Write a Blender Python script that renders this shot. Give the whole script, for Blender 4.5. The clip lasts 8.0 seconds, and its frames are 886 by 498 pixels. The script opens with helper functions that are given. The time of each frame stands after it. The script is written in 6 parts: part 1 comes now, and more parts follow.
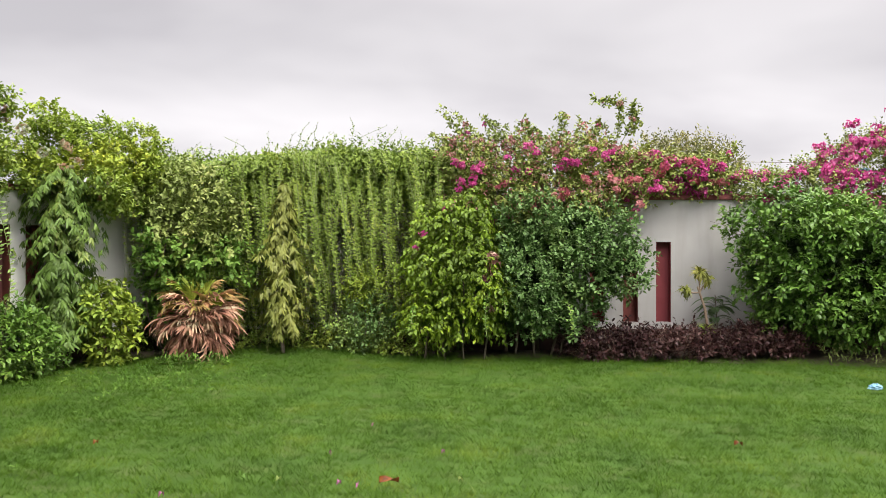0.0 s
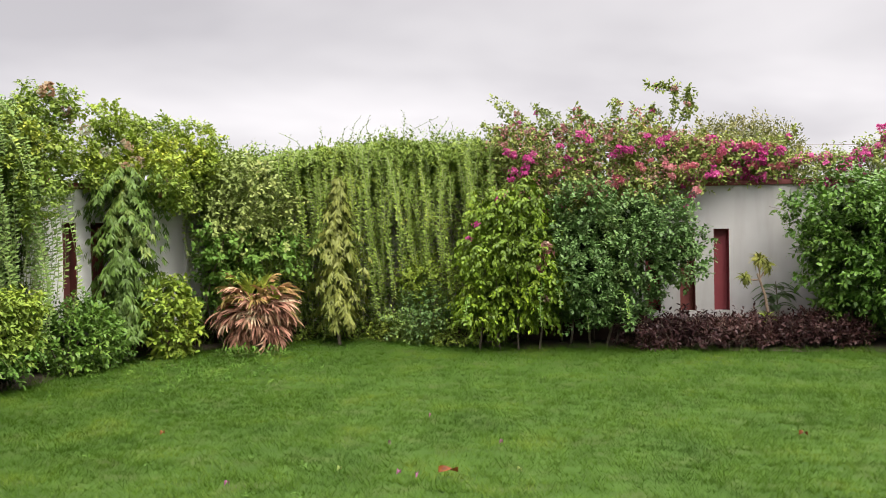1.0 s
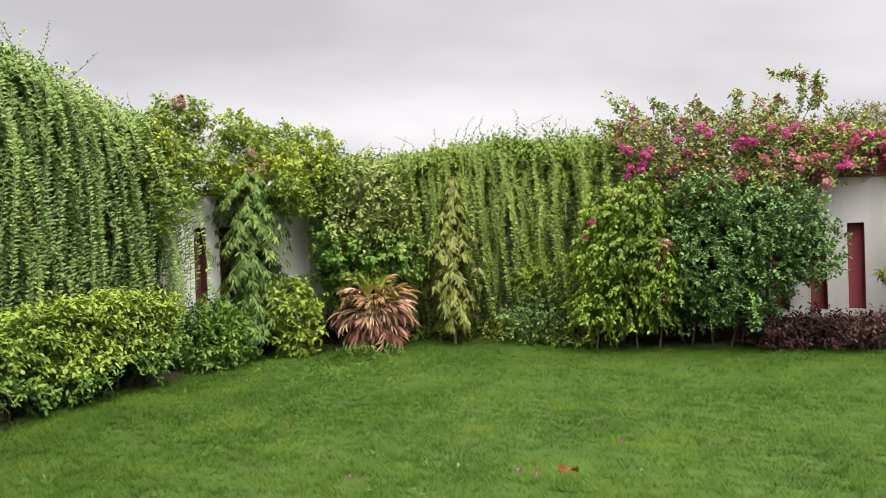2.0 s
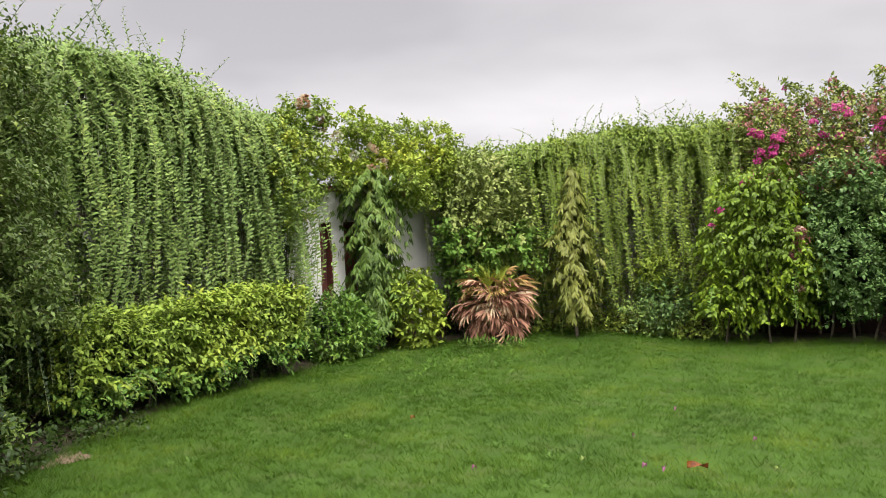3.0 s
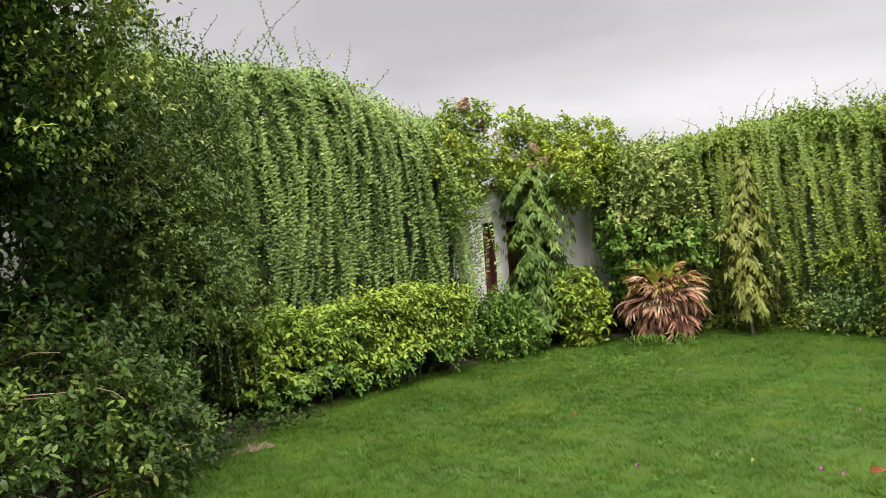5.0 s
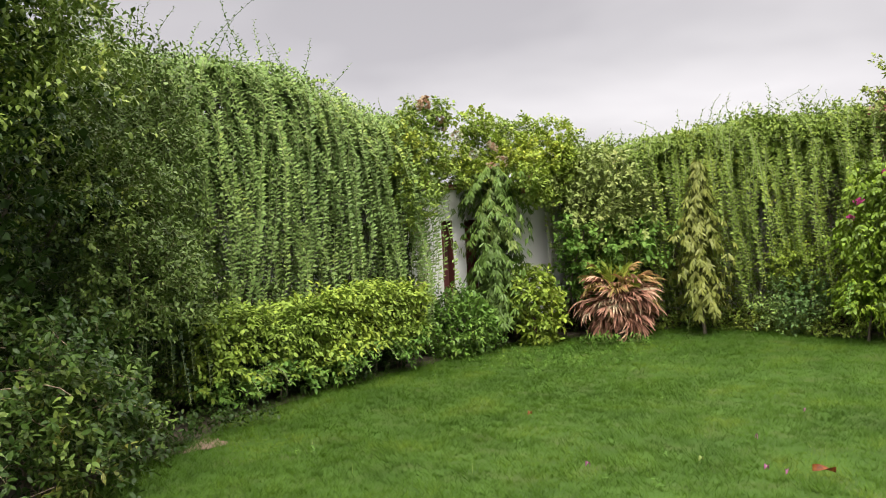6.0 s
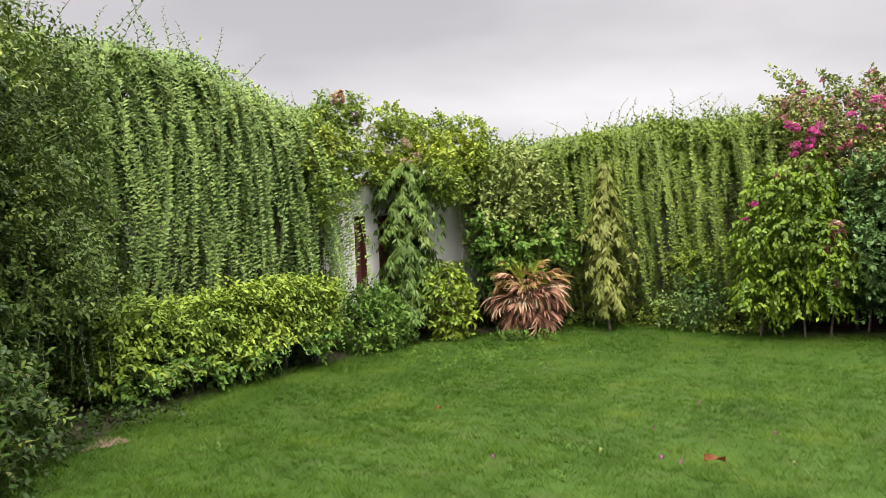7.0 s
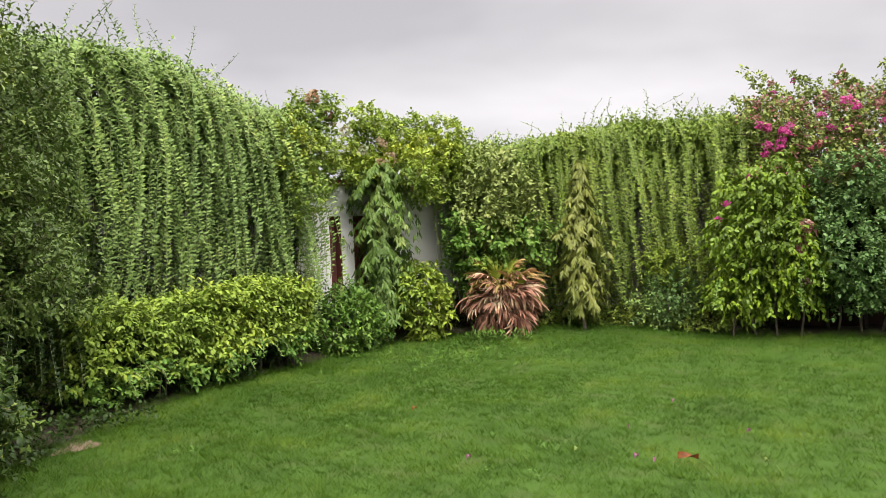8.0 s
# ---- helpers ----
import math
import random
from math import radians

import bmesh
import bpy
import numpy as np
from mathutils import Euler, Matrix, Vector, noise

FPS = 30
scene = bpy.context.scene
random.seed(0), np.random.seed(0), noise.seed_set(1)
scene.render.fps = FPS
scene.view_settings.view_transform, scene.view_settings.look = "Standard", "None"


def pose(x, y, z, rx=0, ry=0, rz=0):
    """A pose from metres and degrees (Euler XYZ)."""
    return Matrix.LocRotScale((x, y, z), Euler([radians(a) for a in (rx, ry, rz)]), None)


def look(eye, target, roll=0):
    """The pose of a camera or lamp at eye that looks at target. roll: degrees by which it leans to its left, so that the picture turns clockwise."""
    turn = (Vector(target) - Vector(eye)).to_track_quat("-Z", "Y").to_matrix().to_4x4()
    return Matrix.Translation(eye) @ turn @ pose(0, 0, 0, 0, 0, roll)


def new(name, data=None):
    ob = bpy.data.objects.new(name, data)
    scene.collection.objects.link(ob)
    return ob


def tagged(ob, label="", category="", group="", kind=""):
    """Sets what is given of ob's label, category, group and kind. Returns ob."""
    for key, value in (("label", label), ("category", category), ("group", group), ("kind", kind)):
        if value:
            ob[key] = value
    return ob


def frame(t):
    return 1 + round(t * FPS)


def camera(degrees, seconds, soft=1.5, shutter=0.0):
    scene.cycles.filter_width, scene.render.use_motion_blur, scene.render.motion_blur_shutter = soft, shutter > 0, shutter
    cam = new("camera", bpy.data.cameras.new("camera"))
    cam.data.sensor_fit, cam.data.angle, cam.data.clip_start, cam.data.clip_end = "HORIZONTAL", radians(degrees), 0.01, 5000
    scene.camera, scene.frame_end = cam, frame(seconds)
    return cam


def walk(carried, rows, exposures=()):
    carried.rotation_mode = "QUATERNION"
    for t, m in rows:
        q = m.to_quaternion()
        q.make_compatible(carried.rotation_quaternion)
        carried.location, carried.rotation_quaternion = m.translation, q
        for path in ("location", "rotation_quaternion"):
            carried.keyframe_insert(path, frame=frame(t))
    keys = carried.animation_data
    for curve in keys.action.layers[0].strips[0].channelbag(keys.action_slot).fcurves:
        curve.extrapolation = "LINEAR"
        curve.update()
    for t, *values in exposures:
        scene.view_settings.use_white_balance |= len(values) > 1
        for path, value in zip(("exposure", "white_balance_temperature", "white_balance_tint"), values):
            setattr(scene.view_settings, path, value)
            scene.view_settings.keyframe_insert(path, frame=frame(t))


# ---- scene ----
PATH = [
    (0.0, (0.000, 0.000, 1.500), (0.00, 0.00, 0.00)),
    (0.5, (-0.008, 0.003, 1.503), (0.30, -0.12, -0.15)),
    (1.0, (-0.024, -0.010, 1.500), (3.64, -0.61, -0.96)),
    (1.5, (-0.045, -0.010, 1.493), (7.29, -0.56, -1.33)),
    (1.7, (-0.050, -0.012, 1.487), (8.85, -0.42, -1.48)),
    (2.8, (-0.048, -0.018, 1.481), (18.72, -0.62, -2.50)),
    (3.0, (-0.054, -0.019, 1.480), (20.00, -0.58, -2.58)),
    (3.5, (-0.036, -0.028, 1.480), (23.67, -0.64, -2.90)),
    (4.0, (-0.005, -0.038, 1.481), (26.64, -0.55, -3.21)),
    (4.5, (0.027, -0.057, 1.477), (30.14, -0.23, -3.75)),
    (4.7, (0.038, -0.059, 1.478), (30.99, -0.08, -3.91)),
    (5.25, (0.058, -0.052, 1.477), (32.10, 0.00, -4.10)),
    (5.8, (0.072, -0.044, 1.477), (30.48, -0.16, -3.83)),
    (6.0, (0.075, -0.050, 1.483), (29.03, -0.37, -3.28)),
    (6.5, (0.090, -0.069, 1.486), (25.54, -0.77, -2.49)),
    (7.0, (0.116, -0.073, 1.486), (23.04, -0.98, -2.46)),
    (7.5, (0.125, -0.068, 1.489), (21.53, -1.08, -2.53)),
    (8.0, (0.124, -0.062, 1.485), (21.38, -1.05, -2.62)),
]
cam = camera(57.24, 8.0, soft=0.5)
walk(cam, [(t, pose(*eye, 90 + turn[1], 0, turn[0]) @ pose(0, 0, 0, 0, 0, turn[2])) for t, eye, turn in PATH],
     [(0.0, 1.3), (1.5, 1.28), (3.5, 1.21), (4.5, 1.19), (6.0, 1.20), (8.0, 1.25)])

# ---- world and sun ----
SUN_ELEVATION, SUN_AZIMUTH = 56.0, 142.0      # degrees; azimuth clockwise from +y


def build_world():
    w = bpy.data.worlds.new("overcast_sky")
    scene.world = w
    w.use_nodes = True
    nt = w.node_tree
    nt.nodes.clear()
    nd, ln = nt.nodes.new, nt.links.new
    out, bg = nd("ShaderNodeOutputWorld"), nd("ShaderNodeBackground")
    sky = nd("ShaderNodeTexSky")
    sky.sky_type, sky.sun_disc = "NISHITA", False
    sky.sun_elevation, sky.sun_rotation = radians(SUN_ELEVATION), radians(SUN_AZIMUTH)
    tc, sep = nd("ShaderNodeTexCoord"), nd("ShaderNodeSeparateXYZ")
    ln(tc.outputs["Generated"], sep.inputs[0])
    # cloud deck seen as a plane overhead
    zc = nd("ShaderNodeMath"); zc.operation = "MAXIMUM"; zc.inputs[1].default_value = 0.0
    ln(sep.outputs["Z"], zc.inputs[0])
    zo = nd("ShaderNodeMath"); zo.operation = "ADD"; zo.inputs[1].default_value = 0.16
    ln(zc.outputs[0], zo.inputs[0])
    dv = nd("ShaderNodeVectorMath"); dv.operation = "DIVIDE"
    comb = nd("ShaderNodeCombineXYZ")
    ln(zo.outputs[0], comb.inputs[0]); ln(zo.outputs[0], comb.inputs[1])
    comb.inputs[2].default_value = 1.0
    ln(tc.outputs["Generated"], dv.inputs[0]); ln(comb.outputs[0], dv.inputs[1])
    mp = nd("ShaderNodeMapping")
    mp.inputs["Location"].default_value = (1.7, 0.4, 0.0)
    mp.inputs["Scale"].default_value = (0.62, 0.62, 0.0)
    ln(dv.outputs[0], mp.inputs["Vector"])
    nz = nd("ShaderNodeTexNoise")
    nz.inputs["Scale"].default_value, nz.inputs["Detail"].default_value = 1.0, 4.0
    nz.inputs["Roughness"].default_value, nz.inputs["Distortion"].default_value = 0.5, 0.25
    ln(mp.outputs[0], nz.inputs["Vector"])
    cr = nd("ShaderNodeValToRGB")
    cr.color_ramp.elements[0].position, cr.color_ramp.elements[0].color = 0.36, (0.265, 0.251, 0.260, 1)
    cr.color_ramp.elements[1].position, cr.color_ramp.elements[1].color = 0.62, (0.372, 0.354, 0.360, 1)
    ln(nz.outputs["Fac"], cr.inputs[0])
    # an overcast sky is brightest overhead
    gr = nd("ShaderNodeValToRGB")
    el = gr.color_ramp.elements
    el[0].position, el[0].color = 0.0, (1.12, 1.12, 1.13, 1)
    el[1].position, el[1].color = 1.0, (5.4, 5.3, 5.0, 1)
    for p, v in ((0.10, 1.14), (0.155, 1.12), (0.20, 0.99), (0.30, 0.93), (0.45, 4.0), (0.70, 5.6)):
        e = el.new(p); e.color = (v, v, v, 1)
    ln(zc.outputs[0], gr.inputs[0])
    mul = nd("ShaderNodeMixRGB"); mul.blend_type = "MULTIPLY"; mul.inputs[0].default_value = 1.0
    ln(cr.outputs[0], mul.inputs[1]); ln(gr.outputs[0], mul.inputs[2])
    dim = nd("ShaderNodeMixRGB"); dim.blend_type = "MULTIPLY"; dim.inputs[0].default_value = 1.0
    dim.inputs[2].default_value = (0.1, 0.1, 0.1, 1)
    ln(sky.outputs[0], dim.inputs[1])
    mix = nd("ShaderNodeMixRGB"); mix.inputs[0].default_value = 0.96
    ln(dim.outputs[0], mix.inputs[1]); ln(mul.outputs[0], mix.inputs[2])
    ln(mix.outputs[0], bg.inputs[0]); bg.inputs[1].default_value = 1.0
    ln(bg.outputs[0], out.inputs[0])


build_world()
sun = new("sun", bpy.data.lights.new("sun", "SUN"))
sun.data.energy, sun.data.angle, sun.data.color = 1.9, radians(35), (1.0, 0.95, 0.86)
_e, _a = radians(SUN_ELEVATION), radians(SUN_AZIMUTH)
_s = Vector((math.sin(_a) * math.cos(_e), math.cos(_a) * math.cos(_e), math.sin(_e)))
sun.matrix_world = look(_s * 30, (0, 0, 0))


# ---- materials ----
def base_material(name):
    m = bpy.data.materials.new(name)
    m.use_nodes = True
    nt = m.node_tree
    nt.nodes.clear()
    return m, nt, nt.nodes.new, nt.links.new


def ramp(nd, stops):
    r = nd("ShaderNodeValToRGB")
    el = r.color_ramp.elements
    el[0].position, el[0].color = stops[0][0], (*stops[0][1], 1)
    el[1].position, el[1].color = stops[-1][0], (*stops[-1][1], 1)
    for p, c in stops[1:-1]:
        e = el.new(p); e.color = (*c, 1)
    return r


def leaf_material(name, stops, rough=0.5, glow=0.12, patch=0.35, patch_scale=1.6, spec=0.17, vary=0.45):
    """Leaf skin: colour varies leaf by leaf and in patches; some light passes through."""
    m, nt, nd, ln = base_material(name)
    out, mix = nd("ShaderNodeOutputMaterial"), nd("ShaderNodeMixShader")
    bs, tr = nd("ShaderNodeBsdfPrincipled"), nd("ShaderNodeBsdfTranslucent")
    geo, oi = nd("ShaderNodeNewGeometry"), nd("ShaderNodeObjectInfo")
    r = ramp(nd, stops)
    tc = nd("ShaderNodeTexCoord")
    nz = nd("ShaderNodeTexNoise")
    nz.inputs["Scale"].default_value, nz.inputs["Detail"].default_value = patch_scale, 3.0
    add = nd("ShaderNodeVectorMath"); add.operation = "ADD"
    ln(tc.outputs["Object"], add.inputs[0]); ln(oi.outputs["Location"], add.inputs[1])
    ln(add.outputs[0], nz.inputs["Vector"])
    mr = nd("ShaderNodeMapRange")
    mr.inputs[1].default_value, mr.inputs[2].default_value = 0.3, 0.7
    mr.inputs[3].default_value, mr.inputs[4].default_value = -patch, patch
    ln(nz.outputs["Fac"], mr.inputs[0])
    ad = nd("ShaderNodeMath"); ad.operation = "ADD"; ad.use_clamp = True
    calm = nd("ShaderNodeMath"); calm.operation = "MULTIPLY_ADD"
    calm.inputs[1].default_value, calm.inputs[2].default_value = vary, 0.5 - 0.5 * vary
    ln(geo.outputs["Random Per Island"], calm.inputs[0])
    ln(calm.outputs[0], ad.inputs[0]); ln(mr.outputs[0], ad.inputs[1])
    ob_r = nd("ShaderNodeMath"); ob_r.operation = "MULTIPLY_ADD"
    ob_r.inputs[1].default_value, ob_r.inputs[2].default_value = 0.4, -0.2
    ln(oi.outputs["Random"], ob_r.inputs[0])
    ad2 = nd("ShaderNodeMath"); ad2.operation = "ADD"; ad2.use_clamp = True
    ln(ad.outputs[0], ad2.inputs[0]); ln(ob_r.outputs[0], ad2.inputs[1])
    ln(ad2.outputs[0], r.inputs[0])
    # fine mottling across each blade
    n2 = nd("ShaderNodeTexNoise"); n2.inputs["Scale"].default_value = 60.0
    ln(add.outputs[0], n2.inputs["Vector"])
    hs = nd("ShaderNodeHueSaturation")
    m2 = nd("ShaderNodeMapRange")
    m2.inputs[1].default_value, m2.inputs[2].default_value = 0.3, 0.7
    m2.inputs[3].default_value, m2.inputs[4].default_value = 0.8, 1.2
    ln(n2.outputs["Fac"], m2.inputs[0]); ln(m2.outputs[0], hs.inputs["Value"])
    ln(r.outputs[0], hs.inputs["Color"])
    ln(hs.outputs[0], bs.inputs["Base Color"]); ln(hs.outputs[0], tr.inputs["Color"])
    bs.inputs["Roughness"].default_value = rough
    bs.inputs["Specular IOR Level"].default_value = spec
    mix.inputs[0].default_value = glow
    ln(bs.outputs[0], mix.inputs[1]); ln(tr.outputs[0], mix.inputs[2])
    ln(mix.outputs[0], out.inputs[0])
    return m


def solid_material(name, stops, scale=6.0, detail=6.0, rough=0.85, bump=0.3, bump_scale=60.0, stain=None, spec=0.3):
    """Bark, plaster, soil, paint: two scales of variation and a fine relief."""
    m, nt, nd, ln = base_material(name)
    out, bs = nd("ShaderNodeOutputMaterial"), nd("ShaderNodeBsdfPrincipled")
    tc = nd("ShaderNodeTexCoord")
    nz = nd("ShaderNodeTexNoise")
    nz.inputs["Scale"].default_value, nz.inputs["Detail"].default_value = scale, detail
    ln(tc.outputs["Object"], nz.inputs["Vector"])
    r = ramp(nd, stops)
    ln(nz.outputs["Fac"], r.inputs[0])
    col = r.outputs[0]
    if stain:
        colour, tall = stain
        mp = nd("ShaderNodeMapping"); mp.inputs["Scale"].default_value = (3.2, 3.2, tall)
        ln(tc.outputs["Object"], mp.inputs["Vector"])
        n3 = nd("ShaderNodeTexNoise")
        n3.inputs["Scale"].default_value, n3.inputs["Detail"].default_value = 1.0, 5.0
        ln(mp.outputs[0], n3.inputs["Vector"])
        mr = nd("ShaderNodeMapRange")
        mr.inputs[1].default_value, mr.inputs[2].default_value = 0.50, 0.78
        mr.inputs[3].default_value, mr.inputs[4].default_value = 0.0, 0.75
        ln(n3.outputs["Fac"], mr.inputs[0])
        mx = nd("ShaderNodeMixRGB")
        ln(mr.outputs[0], mx.inputs[0]); ln(col, mx.inputs[1]); mx.inputs[2].default_value = (*colour, 1)
        col = mx.outputs[0]
    ln(col, bs.inputs["Base Color"])
    bs.inputs["Roughness"].default_value = rough
    bs.inputs["Specular IOR Level"].default_value = spec
    n2 = nd("ShaderNodeTexNoise")
    n2.inputs["Scale"].default_value, n2.inputs["Detail"].default_value = bump_scale, 4.0
    ln(tc.outputs["Object"], n2.inputs["Vector"])
    bp = nd("ShaderNodeBump"); bp.inputs["Strength"].default_value, bp.inputs["Distance"].default_value = bump, 0.01
    ln(n2.outputs["Fac"], bp.inputs["Height"]); ln(bp.outputs[0], bs.inputs["Normal"])
    ln(bs.outputs[0], out.inputs[0])
    return m


M = {}
M["creeper"] = leaf_material("creeper_leaf", [(0.0, (0.104, 0.153, 0.024)), (0.45, (0.147, 0.219, 0.033)), (0.8, (0.217, 0.283, 0.041)), (1.0, (0.305, 0.339, 0.054))], patch=0.25, patch_scale=0.9)
M["creeper_cool"] = leaf_material("creeper_leaf_cool", [(0.0, (0.101, 0.167, 0.041)), (0.5, (0.151, 0.234, 0.059)), (0.85, (0.209, 0.296, 0.071)), (1.0, (0.302, 0.365, 0.083))], patch=0.25, patch_scale=0.9)
# Darker copy of the creeper leaf, with shade put into its colour
M["creeper_shade"] = leaf_material("shaded_creeper_leaf", [(0.0, (0.046, 0.078, 0.016)), (0.5, (0.071, 0.112, 0.024)), (1.0, (0.115, 0.156, 0.035))], patch=0.25, patch_scale=0.9)
M["lime"] = leaf_material("golden_leaf", [(0.0, (0.121, 0.189, 0.028)), (0.4, (0.178, 0.260, 0.036)), (0.75, (0.250, 0.319, 0.037)), (1.0, (0.330, 0.371, 0.059))], patch=0.25)
M["ficus"] = leaf_material("ficus_leaf", [(0.0, (0.067, 0.111, 0.011)), (0.45, (0.119, 0.191, 0.015)), (0.75, (0.231, 0.322, 0.024)), (1.0, (0.355, 0.416, 0.046))], patch=0.3, rough=0.35)
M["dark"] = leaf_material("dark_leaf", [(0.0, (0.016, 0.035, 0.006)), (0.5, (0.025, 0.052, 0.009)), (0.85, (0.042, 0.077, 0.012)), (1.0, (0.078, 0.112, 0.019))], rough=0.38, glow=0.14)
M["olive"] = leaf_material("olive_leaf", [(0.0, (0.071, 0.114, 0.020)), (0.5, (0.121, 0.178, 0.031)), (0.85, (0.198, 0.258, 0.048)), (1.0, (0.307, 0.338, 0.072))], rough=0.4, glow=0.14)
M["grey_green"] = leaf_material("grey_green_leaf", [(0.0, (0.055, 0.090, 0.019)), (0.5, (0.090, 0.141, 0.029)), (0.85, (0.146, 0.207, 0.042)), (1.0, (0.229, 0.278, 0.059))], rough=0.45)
M["citrus"] = leaf_material("citrus_leaf", [(0.0, (0.071, 0.131, 0.036)), (0.5, (0.104, 0.186, 0.055)), (0.85, (0.163, 0.245, 0.068)), (1.0, (0.231, 0.326, 0.068))], rough=0.35, glow=0.14)
M["hedge"] = leaf_material("hedge_leaf", [(0.0, (0.059, 0.128, 0.019)), (0.5, (0.092, 0.179, 0.026)), (0.85, (0.143, 0.244, 0.037)), (1.0, (0.224, 0.330, 0.052))], rough=0.38, glow=0.13, spec=0.24)
M["vine"] = leaf_material("vine_leaf", [(0.0, (0.126, 0.187, 0.025)), (0.45, (0.192, 0.268, 0.033)), (0.8, (0.282, 0.345, 0.039)), (1.0, (0.385, 0.407, 0.047))], glow=0.20)
M["vine_green"] = leaf_material("green_vine_leaf", [(0.0, (0.104, 0.161, 0.027)), (0.45, (0.159, 0.231, 0.037)), (0.8, (0.238, 0.307, 0.046)), (1.0, (0.336, 0.372, 0.059))], glow=0.18)
M["vine_stem"] = solid_material("pale_green_stem", [(0.3, (0.170, 0.215, 0.080)), (0.7, (0.260, 0.300, 0.125))], scale=20, bump=0.1)
# Darker green leaf; low on the golden hedge it stands for shade
M["mid_green"] = leaf_material("mid_green_leaf", [(0.0, (0.061, 0.127, 0.020)), (0.5, (0.096, 0.190, 0.030)), (0.85, (0.139, 0.241, 0.041)), (1.0, (0.200, 0.298, 0.056))], patch=0.25)
M["pale"] = leaf_material("pale_leaf", [(0.0, (0.145, 0.191, 0.051)), (0.5, (0.187, 0.239, 0.063)), (0.85, (0.243, 0.285, 0.081)), (1.0, (0.305, 0.323, 0.102))], rough=0.5)
M["mast"] = leaf_material("drooping_leaf", [(0.0, (0.129, 0.152, 0.030)), (0.5, (0.164, 0.182, 0.037)), (0.85, (0.212, 0.218, 0.045)), (1.0, (0.258, 0.236, 0.057))], rough=0.4)
M["mast_green"] = leaf_material("drooping_leaf_green", [(0.0, (0.078, 0.136, 0.026)), (0.5, (0.095, 0.162, 0.031)), (0.85, (0.127, 0.197, 0.039)), (1.0, (0.170, 0.220, 0.049))], rough=0.4)
M["purple"] = leaf_material("purple_leaf", [(0.0, (0.017, 0.007, 0.008)), (0.5, (0.036, 0.015, 0.015)), (0.85, (0.061, 0.028, 0.024)), (1.0, (0.095, 0.056, 0.040))], rough=0.45, glow=0.15)
M["bougain"] = leaf_material("bougainvillea_leaf", [(0.0, (0.140, 0.179, 0.043)), (0.5, (0.184, 0.229, 0.053)), (0.85, (0.251, 0.285, 0.066)), (1.0, (0.340, 0.297, 0.081))])
M["bract"] = leaf_material("bract", [(0.0, (0.337, 0.033, 0.156)), (0.5, (0.515, 0.071, 0.259)), (0.85, (0.618, 0.162, 0.356)), (1.0, (0.647, 0.221, 0.395))], rough=0.6, glow=0.4)
M["bract_rosy"] = leaf_material("bract_rosy", [(0.0, (0.363, 0.070, 0.112)), (0.5, (0.544, 0.155, 0.205)), (1.0, (0.677, 0.342, 0.343))], rough=0.6, glow=0.4)
M["bract_faded"] = leaf_material("bract_faded", [(0.0, (0.327, 0.108, 0.132)), (0.5, (0.443, 0.200, 0.201)), (1.0, (0.498, 0.468, 0.320))], rough=0.6, glow=0.4)
M["bract_dry"] = leaf_material("withered_bract", [(0.0, (0.230, 0.085, 0.080)), (0.5, (0.380, 0.150, 0.150)), (1.0, (0.470, 0.290, 0.220))], rough=0.7, glow=0.3)
M["orange_bloom"] = leaf_material("orange_bloom", [(0.0, (0.287, 0.116, 0.072)), (0.5, (0.355, 0.232, 0.145)), (1.0, (0.341, 0.383, 0.241))], rough=0.6, glow=0.4)
M["frond_dry"] = leaf_material("dry_frond", [(0.0, (0.151, 0.070, 0.046)), (0.4, (0.339, 0.164, 0.112)), (0.75, (0.453, 0.293, 0.188)), (1.0, (0.519, 0.468, 0.309))], rough=0.6, glow=0.2, patch=0.45, patch_scale=5)
M["frond_mid"] = leaf_material("turning_frond", [(0.0, (0.187, 0.160, 0.043)), (0.5, (0.319, 0.224, 0.077)), (1.0, (0.431, 0.224, 0.119))], rough=0.5, glow=0.25, patch=0.45, patch_scale=5)
M["frond_green"] = leaf_material("green_frond", [(0.0, (0.147, 0.219, 0.031)), (0.5, (0.292, 0.358, 0.048)), (1.0, (0.526, 0.460, 0.094))], rough=0.45, glow=0.25, patch=0.4, patch_scale=5)
M["tree_far"] = leaf_material("far_tree_leaf", [(0.0, (0.095, 0.110, 0.034)), (0.5, (0.162, 0.163, 0.053)), (1.0, (0.256, 0.222, 0.076))])
M["fern"] = leaf_material("fern_leaf", [(0.0, (0.041, 0.076, 0.027)), (1.0, (0.107, 0.153, 0.061))])
M["grass"] = leaf_material("grass_blade", [(0.0, (0.031, 0.072, 0.005)), (0.4, (0.046, 0.101, 0.006)), (0.8, (0.067, 0.131, 0.010)), (1.0, (0.121, 0.177, 0.017))], rough=0.5, glow=0.3, patch=0.42, patch_scale=1.3, vary=0.40)
M["weed"] = leaf_material("weed_leaf", [(0.0, (0.053, 0.125, 0.014)), (0.6, (0.099, 0.182, 0.025)), (1.0, (0.178, 0.249, 0.052))], rough=0.5)
M["straw"] = leaf_material("straw_blade", [(0.0, (0.113, 0.178, 0.038)), (1.0, (0.266, 0.296, 0.112))], rough=0.6)
M["dead"] = leaf_material("dead_leaf", [(0.0, (0.075, 0.024, 0.009)), (0.5, (0.158, 0.044, 0.011)), (1.0, (0.187, 0.087, 0.025))], rough=0.5, glow=0.15, patch=0.5, patch_scale=30)
M["bark"] = solid_material("bark", [(0.3, (0.062, 0.047, 0.035)), (0.7, (0.156, 0.129, 0.098))], scale=22, bump=0.8)
